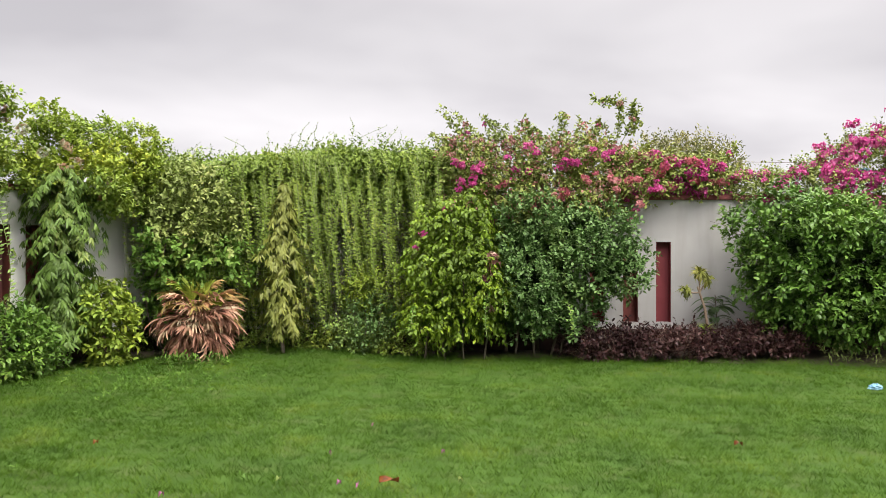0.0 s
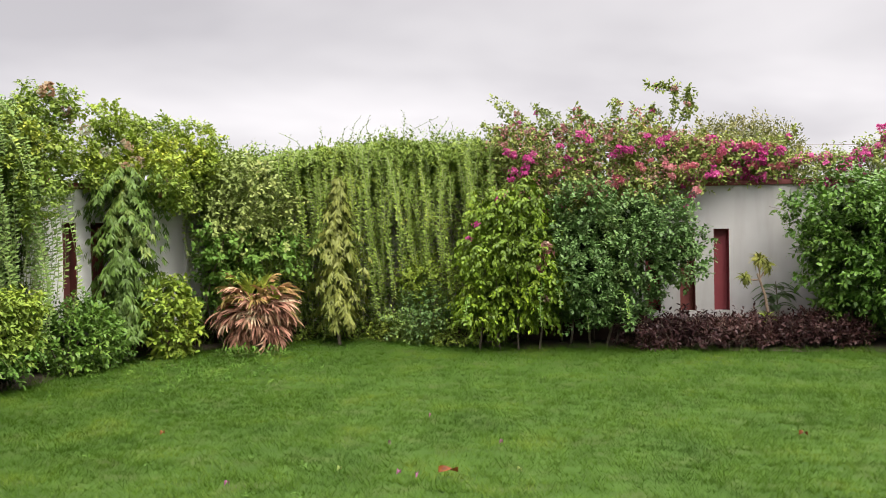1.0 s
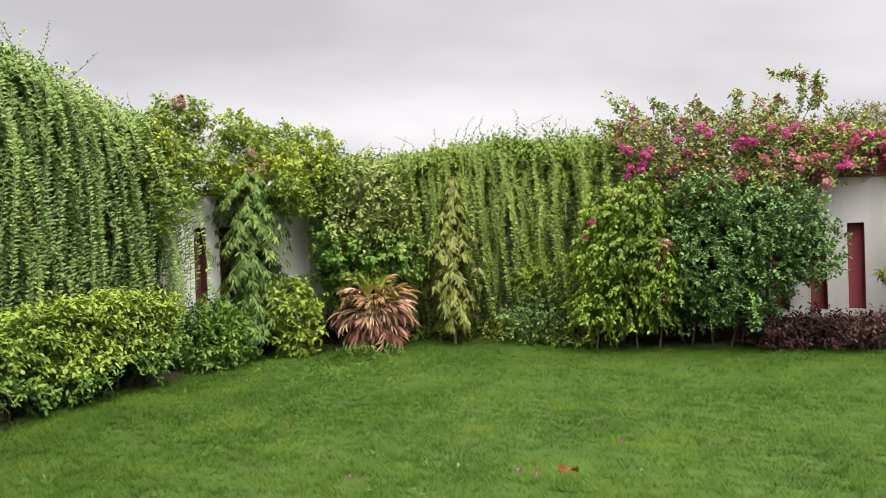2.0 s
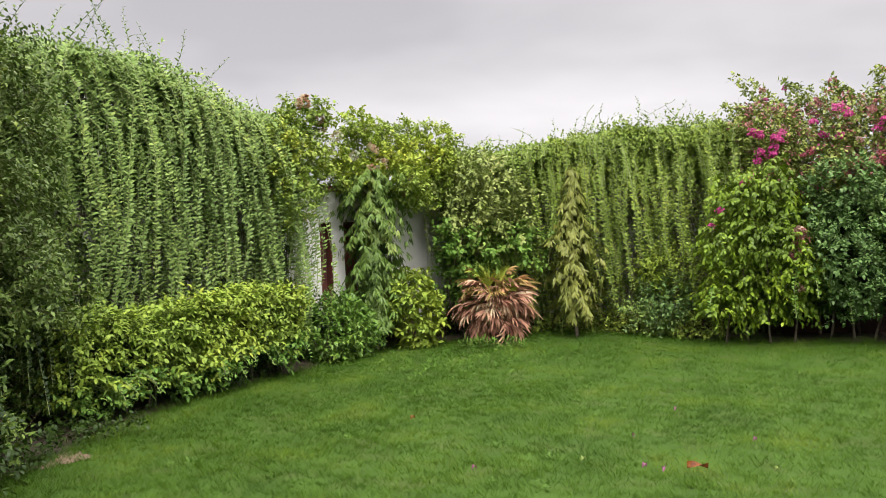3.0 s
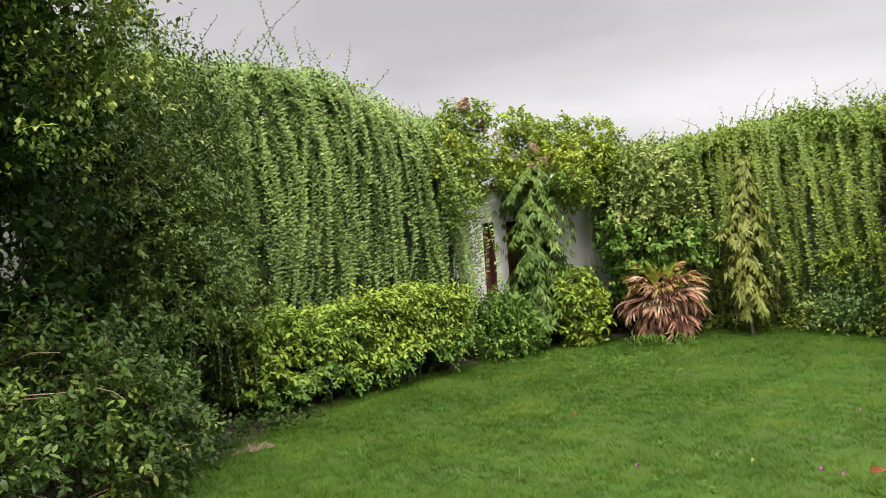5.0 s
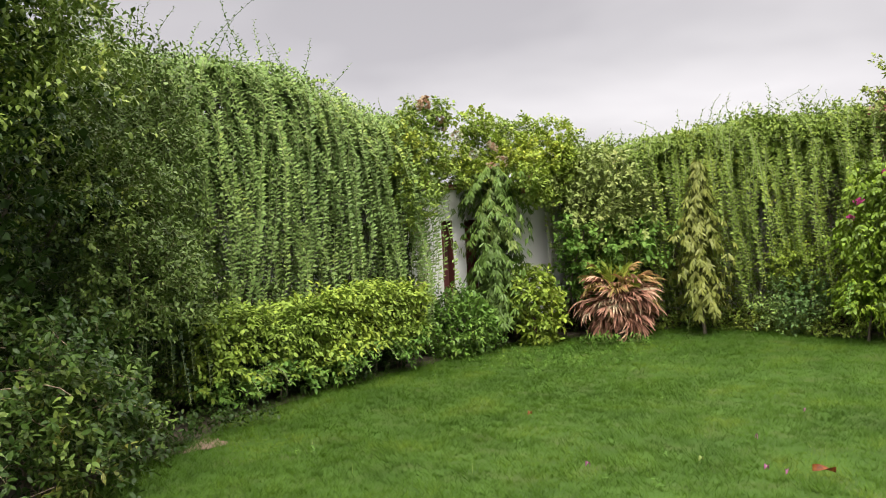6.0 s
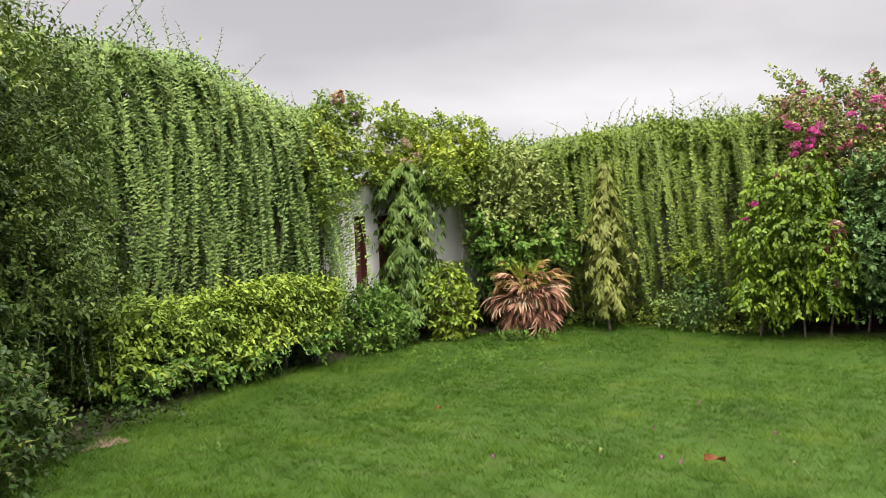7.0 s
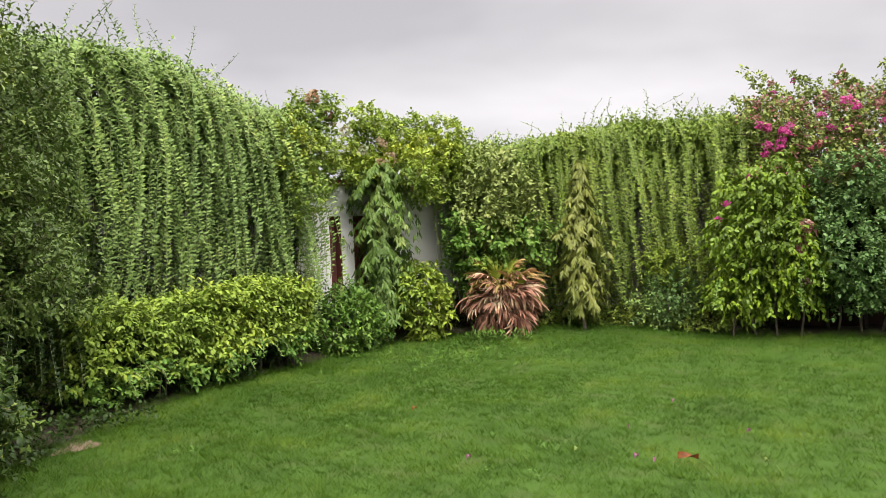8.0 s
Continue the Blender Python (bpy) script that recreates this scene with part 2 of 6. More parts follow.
M["stem"] = solid_material("green_stem", [(0.3, (0.078, 0.086, 0.031)), (0.7, (0.172, 0.140, 0.070))], scale=20, bump=0.2)
M["twig"] = solid_material("dry_twig", [(0.3, (0.156, 0.101, 0.070)), (0.7, (0.312, 0.242, 0.172))], scale=20, bump=0.4)
M["plaster"] = solid_material("white_plaster", [(0.3, (0.312, 0.306, 0.296)), (0.7, (0.363, 0.356, 0.347))], scale=1.7, bump=0.12, bump_scale=140, stain=((0.250, 0.238, 0.218), 0.55))
M["plaster_old"] = solid_material("stained_plaster", [(0.3, (0.64, 0.63, 0.615)), (0.7, (0.70, 0.69, 0.675))], scale=2.1, bump=0.12, bump_scale=140, stain=((0.43, 0.42, 0.40), 0.5))
M["maroon"] = solid_material("maroon_paint", [(0.3, (0.133, 0.022, 0.027)), (0.7, (0.183, 0.035, 0.041))], scale=3.0, rough=0.6, bump=0.1, stain=((0.187, 0.066, 0.070), 0.8))
# Weathered maroon, darkened further for the shade inside the niches
M["maroon_dark"] = solid_material("weathered_dark_maroon", [(0.3, (0.098, 0.024, 0.020)), (0.7, (0.160, 0.040, 0.032))], scale=6.0, rough=0.7, bump=0.2, stain=((0.039, 0.023, 0.020), 0.8))
M["coping"] = solid_material("coping_paint", [(0.3, (0.117, 0.027, 0.027)), (0.7, (0.187, 0.055, 0.051))], scale=5.0, rough=0.7, bump=0.3, stain=((0.078, 0.055, 0.047), 1.5))
M["plinth"] = solid_material("plinth_paint", [(0.3, (0.035, 0.017, 0.014)), (0.7, (0.066, 0.033, 0.027))], scale=5.0, rough=0.8, bump=0.3, stain=((0.023, 0.020, 0.016), 1.0))
M["soil"] = solid_material("bed_soil", [(0.25, (0.023, 0.017, 0.012)), (0.75, (0.062, 0.044, 0.031))], scale=9, bump=1.0, bump_scale=45)
M["bare"] = solid_material("bare_soil", [(0.25, (0.120, 0.076, 0.055)), (0.75, (0.190, 0.130, 0.096))], scale=9, bump=0.7, bump_scale=45)
M["lawn"] = solid_material("lawn_ground", [(0.25, (0.022, 0.049, 0.006)), (0.75, (0.042, 0.084, 0.011))], scale=2.5, bump=0.6, bump_scale=30, stain=((0.058, 0.066, 0.023), 3.2), spec=0.1)
M["iron"] = solid_material("rusty_iron", [(0.3, (0.078, 0.047, 0.039)), (0.7, (0.218, 0.156, 0.133))], scale=30, rough=0.7)
M["petal"] = leaf_material("pale_petal", [(0.0, (0.191, 0.058, 0.134)), (1.0, (0.267, 0.115, 0.195))], rough=0.6)
M["bag"] = solid_material("blue_plastic", [(0.3, (0.070, 0.203, 0.296)), (0.7, (0.156, 0.296, 0.374))], scale=14, rough=0.35, bump=0.5, bump_scale=40, spec=0.5)


# ---- mesh tools ----
rng = np.random.default_rng(7)
UP = np.array([0.0, 0.0, 1.0])


def unit(v):
    return v / np.maximum(np.linalg.norm(v, axis=-1, keepdims=True), 1e-9)


def tri_mesh(name, verts, tris, mat, smooth=False):
    me = bpy.data.meshes.new(name)
    me.vertices.add(len(verts))
    me.vertices.foreach_set("co", np.ascontiguousarray(verts, dtype=np.float32).ravel())
    me.loops.add(3 * len(tris))
    me.loops.foreach_set("vertex_index", np.ascontiguousarray(tris, dtype=np.int32).ravel())
    me.polygons.add(len(tris))
    me.polygons.foreach_set("loop_start", np.arange(0, 3 * len(tris), 3, dtype=np.int32))
    if smooth:
        me.polygons.foreach_set("use_smooth", np.ones(len(tris), dtype=bool))
    me.materials.append(mat)
    me.update(calc_edges=True)
    me.validate()
    return me


def join(*soups):
    vs, ts, n = [], [], 0
    for v, t in soups:
        if len(v):
            vs.append(v); ts.append(t + n); n += len(v)
    return np.concatenate(vs), np.concatenate(ts)


def part(name, soup, mat, parent, label="", smooth=False):
    """One mesh object under a thing, or under a part of it."""
    ob = new(name, tri_mesh(name, soup[0], soup[1], mat, smooth))
    ob.parent = parent
    if label:
        tagged(ob, label)
    return ob


def twigwork(soup, mat, parent):
    tagged(part("twigwork", soup, mat, parent), kind="stuff")


def thing(name, at, label, category, group="", kind=""):
    ob = new(name)
    ob.location = at
    ob.empty_display_size = 0.1
    return tagged(ob, label, category, group, kind)


LEAF_TRIS = np.array([(0, 2, 1), (2, 3, 1), (3, 6, 1), (0, 1, 4), (4, 1, 5), (5, 1, 6)])


PLAIN_TRIS = np.array([(0, 3, 2), (2, 3, 4), (0, 2, 1), (2, 4, 1)])


def leaves(P, A, N, L, W, fold=0.12, curl=0.12, plain=False):
    """Oval leaf blades, folded along the midrib and curled: place, way, upper side, length and width of each. plain: four faces."""
    A = unit(A)
    S = unit(np.cross(N, A))
    N = np.cross(A, S)
    L, W = L[:, None], W[:, None]
    rim = N * W * fold
    if plain:
        V = np.stack([P, P + A * L * 0.45 + S * W * 0.5 + rim, P + A * L * 0.5 + N * L * curl * 0.4, P + A * L * 0.45 - S * W * 0.5 + rim, P + A * L - N * L * curl], axis=1)
        T = PLAIN_TRIS[None] + 5 * np.arange(len(P))[:, None, None]
        return V.reshape(-1, 3), T.reshape(-1, 3)
    V = np.stack([P, P + A * L * 0.5 + N * L * curl * 0.4,
                  P + A * L * 0.26 + S * W * 0.43 + rim, P + A * L * 0.66 + S * W * 0.42 + rim - N * L * curl * 0.25,
                  P + A * L * 0.26 - S * W * 0.43 + rim, P + A * L * 0.66 - S * W * 0.42 + rim - N * L * curl * 0.25,
                  P + A * L - N * L * curl], axis=1)
    T = LEAF_TRIS[None] + 7 * np.arange(len(P))[:, None, None]
    return V.reshape(-1, 3), T.reshape(-1, 3)


def tube(pts, radii, sides=5):
    pts = np.asarray(pts, float)
    n = len(pts)
    d = unit(np.gradient(pts, axis=0))
    ref = np.where(np.abs(d[:, 2:3]) > 0.9, np.array([[1.0, 0, 0]]), UP[None])
    s = unit(np.cross(d, ref)); u = np.cross(s, d)
    a = np.arange(sides) * 2 * np.pi / sides
    r = np.asarray(radii, float) * np.ones(n)
    V = pts[:, None] + r[:, None, None] * (np.cos(a)[None, :, None] * s[:, None] + np.sin(a)[None, :, None] * u[:, None])
    i, j = np.meshgrid(np.arange(n - 1), np.arange(sides), indexing="ij")
    k = (j + 1) % sides
    a0, a1, b0, b1 = i * sides + j, i * sides + k, (i + 1) * sides + j, (i + 1) * sides + k
    T = np.concatenate([np.stack([a0, a1, b1], -1).reshape(-1, 3), np.stack([a0, b1, b0], -1).reshape(-1, 3)])
    return V.reshape(-1, 3), T


def sticks(O, D, Ln, r):
    """Many thin straight twigs, three-sided."""
    D = unit(D)
    ref = np.where(np.abs(D[:, 2:3]) > 0.9, np.array([[1.0, 0, 0]]), UP[None])
    s = unit(np.cross(D, ref)); u = np.cross(s, D)
    V = []
    for k in range(3):
        V.append(O + r * (np.cos(k * 2.094) * s + np.sin(k * 2.094) * u))
    V.append(O + D * Ln[:, None])
    V = np.stack(V, 1)
    T = np.array([(0, 1, 3), (1, 2, 3), (2, 0, 3)])[None] + 4 * np.arange(len(O))[:, None, None]
    return V.reshape(-1, 3), T.reshape(-1, 3)


def ripple(p, seed=0.0):
    """Smooth pseudo-noise of about -1 to 1 on points."""
    x, y, z = p[..., 0] + seed, p[..., 1] - 1.7 * seed, p[..., 2] + 0.6 * seed
    return (np.sin(1.9 * x + 1.3 * np.sin(1.1 * z + y)) + np.sin(2.3 * y + 1.1 * np.sin(1.7 * x - z)) + np.sin(2.9 * z + 1.2 * np.sin(2.1 * y + x))) / 3 * 1.25


def crown(blobs, n, depth=0.35, lump=0.14, freq=3.0, zmin=0.02, seed=1.0, power=1.6):
    """Points near the outside of a union of ellipsoids ((x, y, z), (rx, ry, rz)), with the way out at each."""
    C = np.array([b[0] for b in blobs], float); R = np.array([b[1] for b in blobs], float)
    area = (R[:, 0] * R[:, 1] + R[:, 1] * R[:, 2] + R[:, 0] * R[:, 2])
    got, outs, have = [], [], 0
    while have < n:
        k = rng.choice(len(blobs), size=2 * n, p=area / area.sum())
        u = unit(rng.normal(size=(2 * n, 3)))
        rr = 1 - depth * rng.random(2 * n) ** power
        p = C[k] + u * R[k]
        rr = rr * (1 + lump * ripple(p * freq, seed) + 0.6 * lump * ripple(p * freq * 2.7, seed + 3))
        p = C[k] + u * R[k] * rr[:, None]
        q = np.linalg.norm((p[:, None] - C[None]) / R[None], axis=-1)
        q[np.arange(len(k)), k] = 9
        ok = (q.min(1) > 0.80) & (p[:, 2] > zmin)
        got.append(p[ok]); outs.append(unit(u[ok] / R[k][ok])); have += ok.sum()
    return np.concatenate(got)[:n], np.concatenate(outs)[:n]


def clumps(blobs, n, r, flat=0.8, seed=1.0, zmin=0.1, inner=0.74):
    """Breaks a crown's outside up into n lesser lumps of radius about r, so that shade falls between them."""
    P, _ = crown(blobs, n, depth=0.22, lump=0.12, zmin=zmin, seed=seed)
    k = r * (0.65 + 0.7 * rng.random(n))
    core = [(c, tuple(inner * q for q in e)) for c, e in blobs]
    return core + [(tuple(p), (q, q, q * flat)) for p, q in zip(P, k)]


def slab(x0, x1, y0, y1, z0, z1, n, depth=0.2, seed=0.0, lump=0.06):
    """Points near the front (low y), top and ends of a clipped box of foliage, with the way out."""
    ax, ay, az_ = x1 - x0, y1 - y0, z1 - z0
    faces = np.array([ax * az_, ax * ay, ay * az_, ay * az_])
    k = rng.choice(4, size=n, p=faces / faces.sum())
    u, v, d = rng.random(n), rng.random(n), depth * rng.random(n) ** 1.5
    p = np.empty((n, 3)); o = np.zeros((n, 3))
    for f in range(4):
        m = k == f
        if f == 0:
            p[m] = np.stack([x0 + ax * u[m], y0 + d[m], z0 + az_ * v[m]], 1); o[m] = (0, -1, 0.15)
        elif f == 1:
            p[m] = np.stack([x0 + ax * u[m], y0 + ay * v[m], z1 - d[m]], 1); o[m] = (0, -0.1, 1)
        else:
            p[m] = np.stack([(x0 + d[m]) if f == 2 else (x1 - d[m]), y0 + ay * u[m], z0 + az_ * v[m]], 1); o[m] = (-1 if f == 2 else 1, 0, 0.15)
    p = p + o * (lump * (ripple(p * 4, seed) + 0.6 * ripple(p * 11, seed + 2)))[:, None]
    return p, unit(o)


def twigs(O, D, length, per, L, W, droop=0.0, spread=0.8, side_up=0.7, jitter=0.3, fold=0.12, curl=0.12, stem=0.0015, opposite=False, plain=False):
    """Twigs from O along D, each with its leaves. Returns (leaf soup, twig soup)."""
    n = len(O)
    D = unit(D)
    Ln = length * (0.6 + 0.8 * rng.random(n))
    t = (np.arange(per) + 0.6) / per
    P = O[:, None] + D[:, None] * (Ln[:, None] * t[None])[..., None]
    P = P - UP * (droop * 0.5 * Ln[:, None] * t[None] ** 2)[..., None]
    ref = np.where(np.abs(D[:, 2:3]) > 0.9, np.array([[1.0, 0, 0]]), UP[None])
    s = unit(np.cross(D, ref)); u = np.cross(s, D)
    if opposite:
        ang = (np.arange(per) % 2) * np.pi + (np.arange(per) // 2 % 2) * 1.2
        ang = ang[None] + rng.random(n)[:, None] * 6.28 + rng.normal(size=(n, per)) * 0.25
    else:
        ang = np.arange(per)[None] * 2.4 + rng.random(n)[:, None] * 6.28 + rng.normal(size=(n, per)) * 0.3
    rad = np.cos(ang)[..., None] * s[:, None] + np.sin(ang)[..., None] * u[:, None]
    A = D[:, None] * 0.6 + rad * spread - UP * droop + rng.normal(size=(n, per, 3)) * jitter * 0.5
    N = UP * side_up + D[:, None] * 0.25 + rng.normal(size=(n, per, 3)) * jitter
    size = 0.65 + 0.6 * rng.random((n, per))
    lf = leaves(P.reshape(-1, 3), A.reshape(-1, 3), N.reshape(-1, 3), (L * size).ravel(), (W * size).ravel(), fold, curl, plain)
    return lf, sticks(O, D - UP * droop * 0.25, Ln, stem)


def limb(a, b, r0, r1, bend=0.12, steps=7, sides=5):
    """A bent, tapering branch from a to b."""
    a, b = np.array(a, float), np.array(b, float)
    t = np.linspace(0, 1, steps)[:, None]
    w = rng.normal(size=3) * bend * np.linalg.norm(b - a)
    w2 = rng.normal(size=3) * bend * 0.4 * np.linalg.norm(b - a)
    p = a + (b - a) * t + w * np.sin(np.pi * t) + w2 * np.sin(2 * np.pi * t)
    return tube(p, r0 + (r1 - r0) * t[:, 0], sides)


def rel(soup, at):
    return soup[0] - np.array(at), soup[1]


def plant(name, at, label, category, O, D, mat, twig, stems=(), stem_mat="bark", crown_name="foliage", group="", twig_mat="stem", stem_name="stem"):
    """A thing made of stems and a crown of leafy twigs."""
    ob = thing(name, at, label, category, group)
    lf, tw = twigs(O, D, **twig)
    f = part(crown_name, rel(lf, at), M[mat], ob)
    twigwork(rel(tw, at), M[twig_mat], f)
    for s in stems:
        part(stem_name, rel(s, at), M[stem_mat], ob, smooth=True)
    return ob


def blend_way(out, up=0.4, wild=0.5):
    return unit(out * 0.8 + UP * up + rng.normal(size=out.shape) * wild)


def box_mesh(bm, lo, hi):
    r = bmesh.ops.create_cube(bm, size=1.0)
    c, s = [(a + b) / 2 for a, b in zip(lo, hi)], [b - a for a, b in zip(lo, hi)]
    for v in r["verts"]:
        v.co = Vector((c[0] + v.co.x * s[0], c[1] + v.co.y * s[1], c[2] + v.co.z * s[2]))
    return r["verts"]


def solid(name, bm, mat, parent=None, bevel=0.0, label=""):
    if bevel:
        bmesh.ops.bevel(bm, geom=list(bm.edges), offset=bevel, segments=2, affect="EDGES", clamp_overlap=True)
    me = bpy.data.meshes.new(name)
    bm.to_mesh(me); bm.free()
    me.materials.append(M[mat])
    ob = new(name, me)
    if parent:
        ob.parent = parent
    if label:
        tagged(ob, label)
    return ob


# ---- ground ----
def lawn_height(x, y):
    p = np.stack([x, y, 0 * x], -1)
    near = np.clip(1 - np.hypot(x, y - 6) / 16, 0, 1)
    rise = 0.07 * np.exp(-((x + 2.2) ** 2 / 3.5 + (y - 11.6) ** 2 / 0.9))
    return near * (0.020 * ripple(p * 0.9, 2) + 0.014 * ripple(p * 2.6, 5) + 0.007 * ripple(p * 6.1, 9)) + rise


BED_LEFT = [(-4.6, 0.6), (-4.5, 2.4), (-4.55, 3.5), (-4.82, 4.55), (-5.24, 5.4), (-5.20, 6.6), (-5.03, 8.1), (-4.98, 9.0), (-4.50, 10.6), (-3.6, 11.25), (-2.6, 11.75), (-1.3, 11.45), (0.2, 11.0), (1.8, 10.78), (3.4, 10.6), (4.6, 10.45), (5.5, 10.2), (9.0, 10.0), (14.0, 9.8)]


def bed_edge_x(y):
    a = np.array(BED_LEFT[:9])
    return np.interp(y, a[:, 1], a[:, 0])


def bed_edge_y(x):
    a = np.array(BED_LEFT[8:])
    return np.interp(x, a[:, 0], a[:, 1])


def axis_steps(lo, hi, step):
    far = np.array([20, 30, 50, 90, 160, 300, 600.0])
    return np.concatenate([lo - far[::-1], np.arange(lo, hi + 1e-6, step), hi + far])


def build_ground():
    xs, ys = axis_steps(-8, 9, 0.125), axis_steps(-4, 13, 0.125)
    X, Y = np.meshgrid(xs, ys, indexing="ij")
    V = np.stack([X, Y, lawn_height(X, Y)], -1).reshape(-1, 3)
    i, j = np.meshgrid(np.arange(len(xs) - 1), np.arange(len(ys) - 1), indexing="ij")
    a = i * len(ys) + j
    b, c, d = a + len(ys), a + len(ys) + 1, a + 1
    T = np.concatenate([np.stack([a, b, c], -1).reshape(-1, 3), np.stack([a, c, d], -1).reshape(-1, 3)])
    ob = new("ground", tri_mesh("ground", V, T, M["lawn"], True))
    tagged(ob, "green lawn ground under short grass", "lawn", kind="structure")


def build_beds():
    """Dark planting soil between the lawn's edge and the walls."""
    pts = np.array(BED_LEFT, float)
    t = np.linspace(0, len(pts) - 1, 160)
    e = np.stack([np.interp(t, np.arange(len(pts)), pts[:, k]) for k in (0, 1)], -1)
    e = e + 0.03 * np.stack([ripple(np.stack([e[:, 0] * 5, e[:, 1] * 5, 0 * t], -1), 1), ripple(np.stack([e[:, 0] * 5, e[:, 1] * 5, 0 * t], -1), 4)], -1)
    back = np.where((t < 8)[:, None], np.stack([-4.40 - 0.421 * (11.95 - e[:, 1]) - 0.05, e[:, 1] + 0.1], -1), np.stack([np.maximum(e[:, 0] - 0.3 * (e[:, 0] < -3), -4.5), 0 * t + 11.98], -1))
    rows = []
    for f in np.linspace(0, 1, 7):
        p = e * (1 - f) + back * f
        z = lawn_height(p[:, 0], p[:, 1]) + 0.012 + 0.03 * np.sin(np.pi * min(f * 1.4, 1)) * (1 + 0.6 * ripple(np.stack([p[:, 0] * 6, p[:, 1] * 6, 0 * t], -1), 2))
        rows.append(np.column_stack([p, z]))
    V = np.concatenate(rows)
    n = len(t)
    i, j = np.meshgrid(np.arange(6), np.arange(n - 1), indexing="ij")
    a = i * n + j
    T = np.concatenate([np.stack([a, a + 1, a + n + 1], -1).reshape(-1, 3), np.stack([a, a + n + 1, a + n], -1).reshape(-1, 3)])
    ob = new("planting_bed", tri_mesh("planting_bed", V, T, M["soil"], True))
    tagged(ob, "dark bare soil of the planting beds along the walls", "soil bed", kind="structure")
    # trodden pale patch at the lawn's edge
    a = np.linspace(0, 2 * np.pi, 28, endpoint=False)
    r = 1 + 0.18 * np.sin(3 * a + 1) + 0.1 * np.sin(7 * a)
    x, y = -4.80 + 0.20 * r * np.cos(a) - 0.1 * np.sin(a), 4.60 + 0.24 * r * np.sin(a)
    ring = np.column_stack([x, y, lawn_height(x, y) + 0.006])
    V = np.concatenate([[[-4.80, 4.60, 0.022]], ring])
    T = np.array([(0, 1 + k, 1 + (k + 1) % 28) for k in range(28)])
    ob = new("soil_patch", tri_mesh("soil_patch", V, T, M["bare"], True))
    tagged(ob, "pale bare patch of trodden earth at the lawn edge", "soil", kind="structure")


# ---- walls ----
BACK_Y, WALL_TOP = 11.9, 2.22
CORNER = (-4.42, 11.9)
LEFT_WAY = (-0.388, -0.9217)          # along the left wall, away from the corner


def build_wall(name, length, slots, mat, label, z0, z1, paint="maroon"):
    """A wall along +x from the origin, its face on y = 0 and its body behind; slots are niches with a painted back."""
    root = thing(name, (0, 0, 0), label, "garden wall", kind="structure")
    bm = bmesh.new()
    d, e = 0.23, 0.13
    xs = [0.0]
    for s0, s1 in slots:
        xs += [s0, s1]
    xs.append(length)
    for k in range(len(xs) - 1):
        if k % 2:
            box_mesh(bm, (xs[k], 0, -0.3), (xs[k + 1], d, z0))
            box_mesh(bm, (xs[k], 0, z1), (xs[k + 1], d, WALL_TOP))
        else:
            box_mesh(bm, (xs[k], 0, -0.3), (xs[k + 1], d, WALL_TOP))
    bmesh.ops.remove_doubles(bm, verts=bm.verts, dist=0.0005)
    solid("plaster", bm, mat, root)
    for s0, s1 in slots:
        bm = bmesh.new()
        box_mesh(bm, (s0, e, z0), (s1, d, z1))
        for a in (s0, s1 - 0.004):
            box_mesh(bm, (a, 0.003, z0), (a + 0.004, e, z1))
        box_mesh(bm, (s0 + 0.004, 0.003, z1 - 0.004), (s1 - 0.004, e, z1))
        solid("niche_panel", bm, paint if s0 > 7.5 else "maroon_dark", root, label="maroon painted back of a narrow niche")
    bm = bmesh.new()
    box_mesh(bm, (0, -0.02, -0.3), (length, 0.02, 0.33))
    solid("plinth", bm, "plinth", root, 0.004, "dark brown painted plinth")
    bm = bmesh.new()
    box_mesh(bm, (-0.02, -0.035, WALL_TOP), (length, d + 0.035, WALL_TOP + 0.075))
    solid("coping", bm, "coping", root, 0.008, "red-brown painted coping")
    return root


def build_walls():
    w = build_wall("wall_back", 19.0, [(6.57, 6.787), (7.06, 7.277), (7.543, 7.76)], "plaster", "white plastered garden wall with narrow maroon niches", 0.425, 1.602)
    w.matrix_world = pose(CORNER[0], BACK_Y, 0)
    ang = math.degrees(math.atan2(-LEFT_WAY[1], -LEFT_WAY[0]))
    length = 17.0
    w = build_wall("wall_left", length, [(length - 2.39, length - 2.19), (length - 1.97, length - 1.77)], "plaster_old", "weathered white garden wall with narrow maroon niches, mostly overgrown", 0.62, 1.80, "maroon_dark")
    bm = bmesh.new()
    box_mesh(bm, (length - 0.335, -0.035, -0.3), (length - 0.27, 0.01, WALL_TOP - 0.02))
    solid("pilaster", bm, "plaster_old", w, 0.006, "slim plastered strip at the wall end")
    # runs towards the corner, its face to the garden
    w.matrix_world = pose(CORNER[0] + LEFT_WAY[0] * length, CORNER[1] + LEFT_WAY[1] * length, 0, 0, 0, ang)


def build_unseen_wall():
    """A plain unseen wall, added behind the camera to block low sky light."""
    root = thing("wall_unseen", (0, -7.0, 0), "plain unseen plastered wall that blocks low sky light", "house wall", kind="structure")
    bm = bmesh.new()
    box_mesh(bm, (-13, -0.3, -0.3), (13, 0.0, 5.0))
    solid("plaster", bm, "plaster", root, 0.01)


def left(s, off, z=0.0):
    """A place s metres from the corner along the left wall, off metres in front of it."""
    return np.array([CORNER[0] + LEFT_WAY[0] * s + 0.9217 * off, CORNER[1] + LEFT_WAY[1] * s - 0.388 * off, z])


build_ground()
build_beds()
build_walls()
build_unseen_wall()


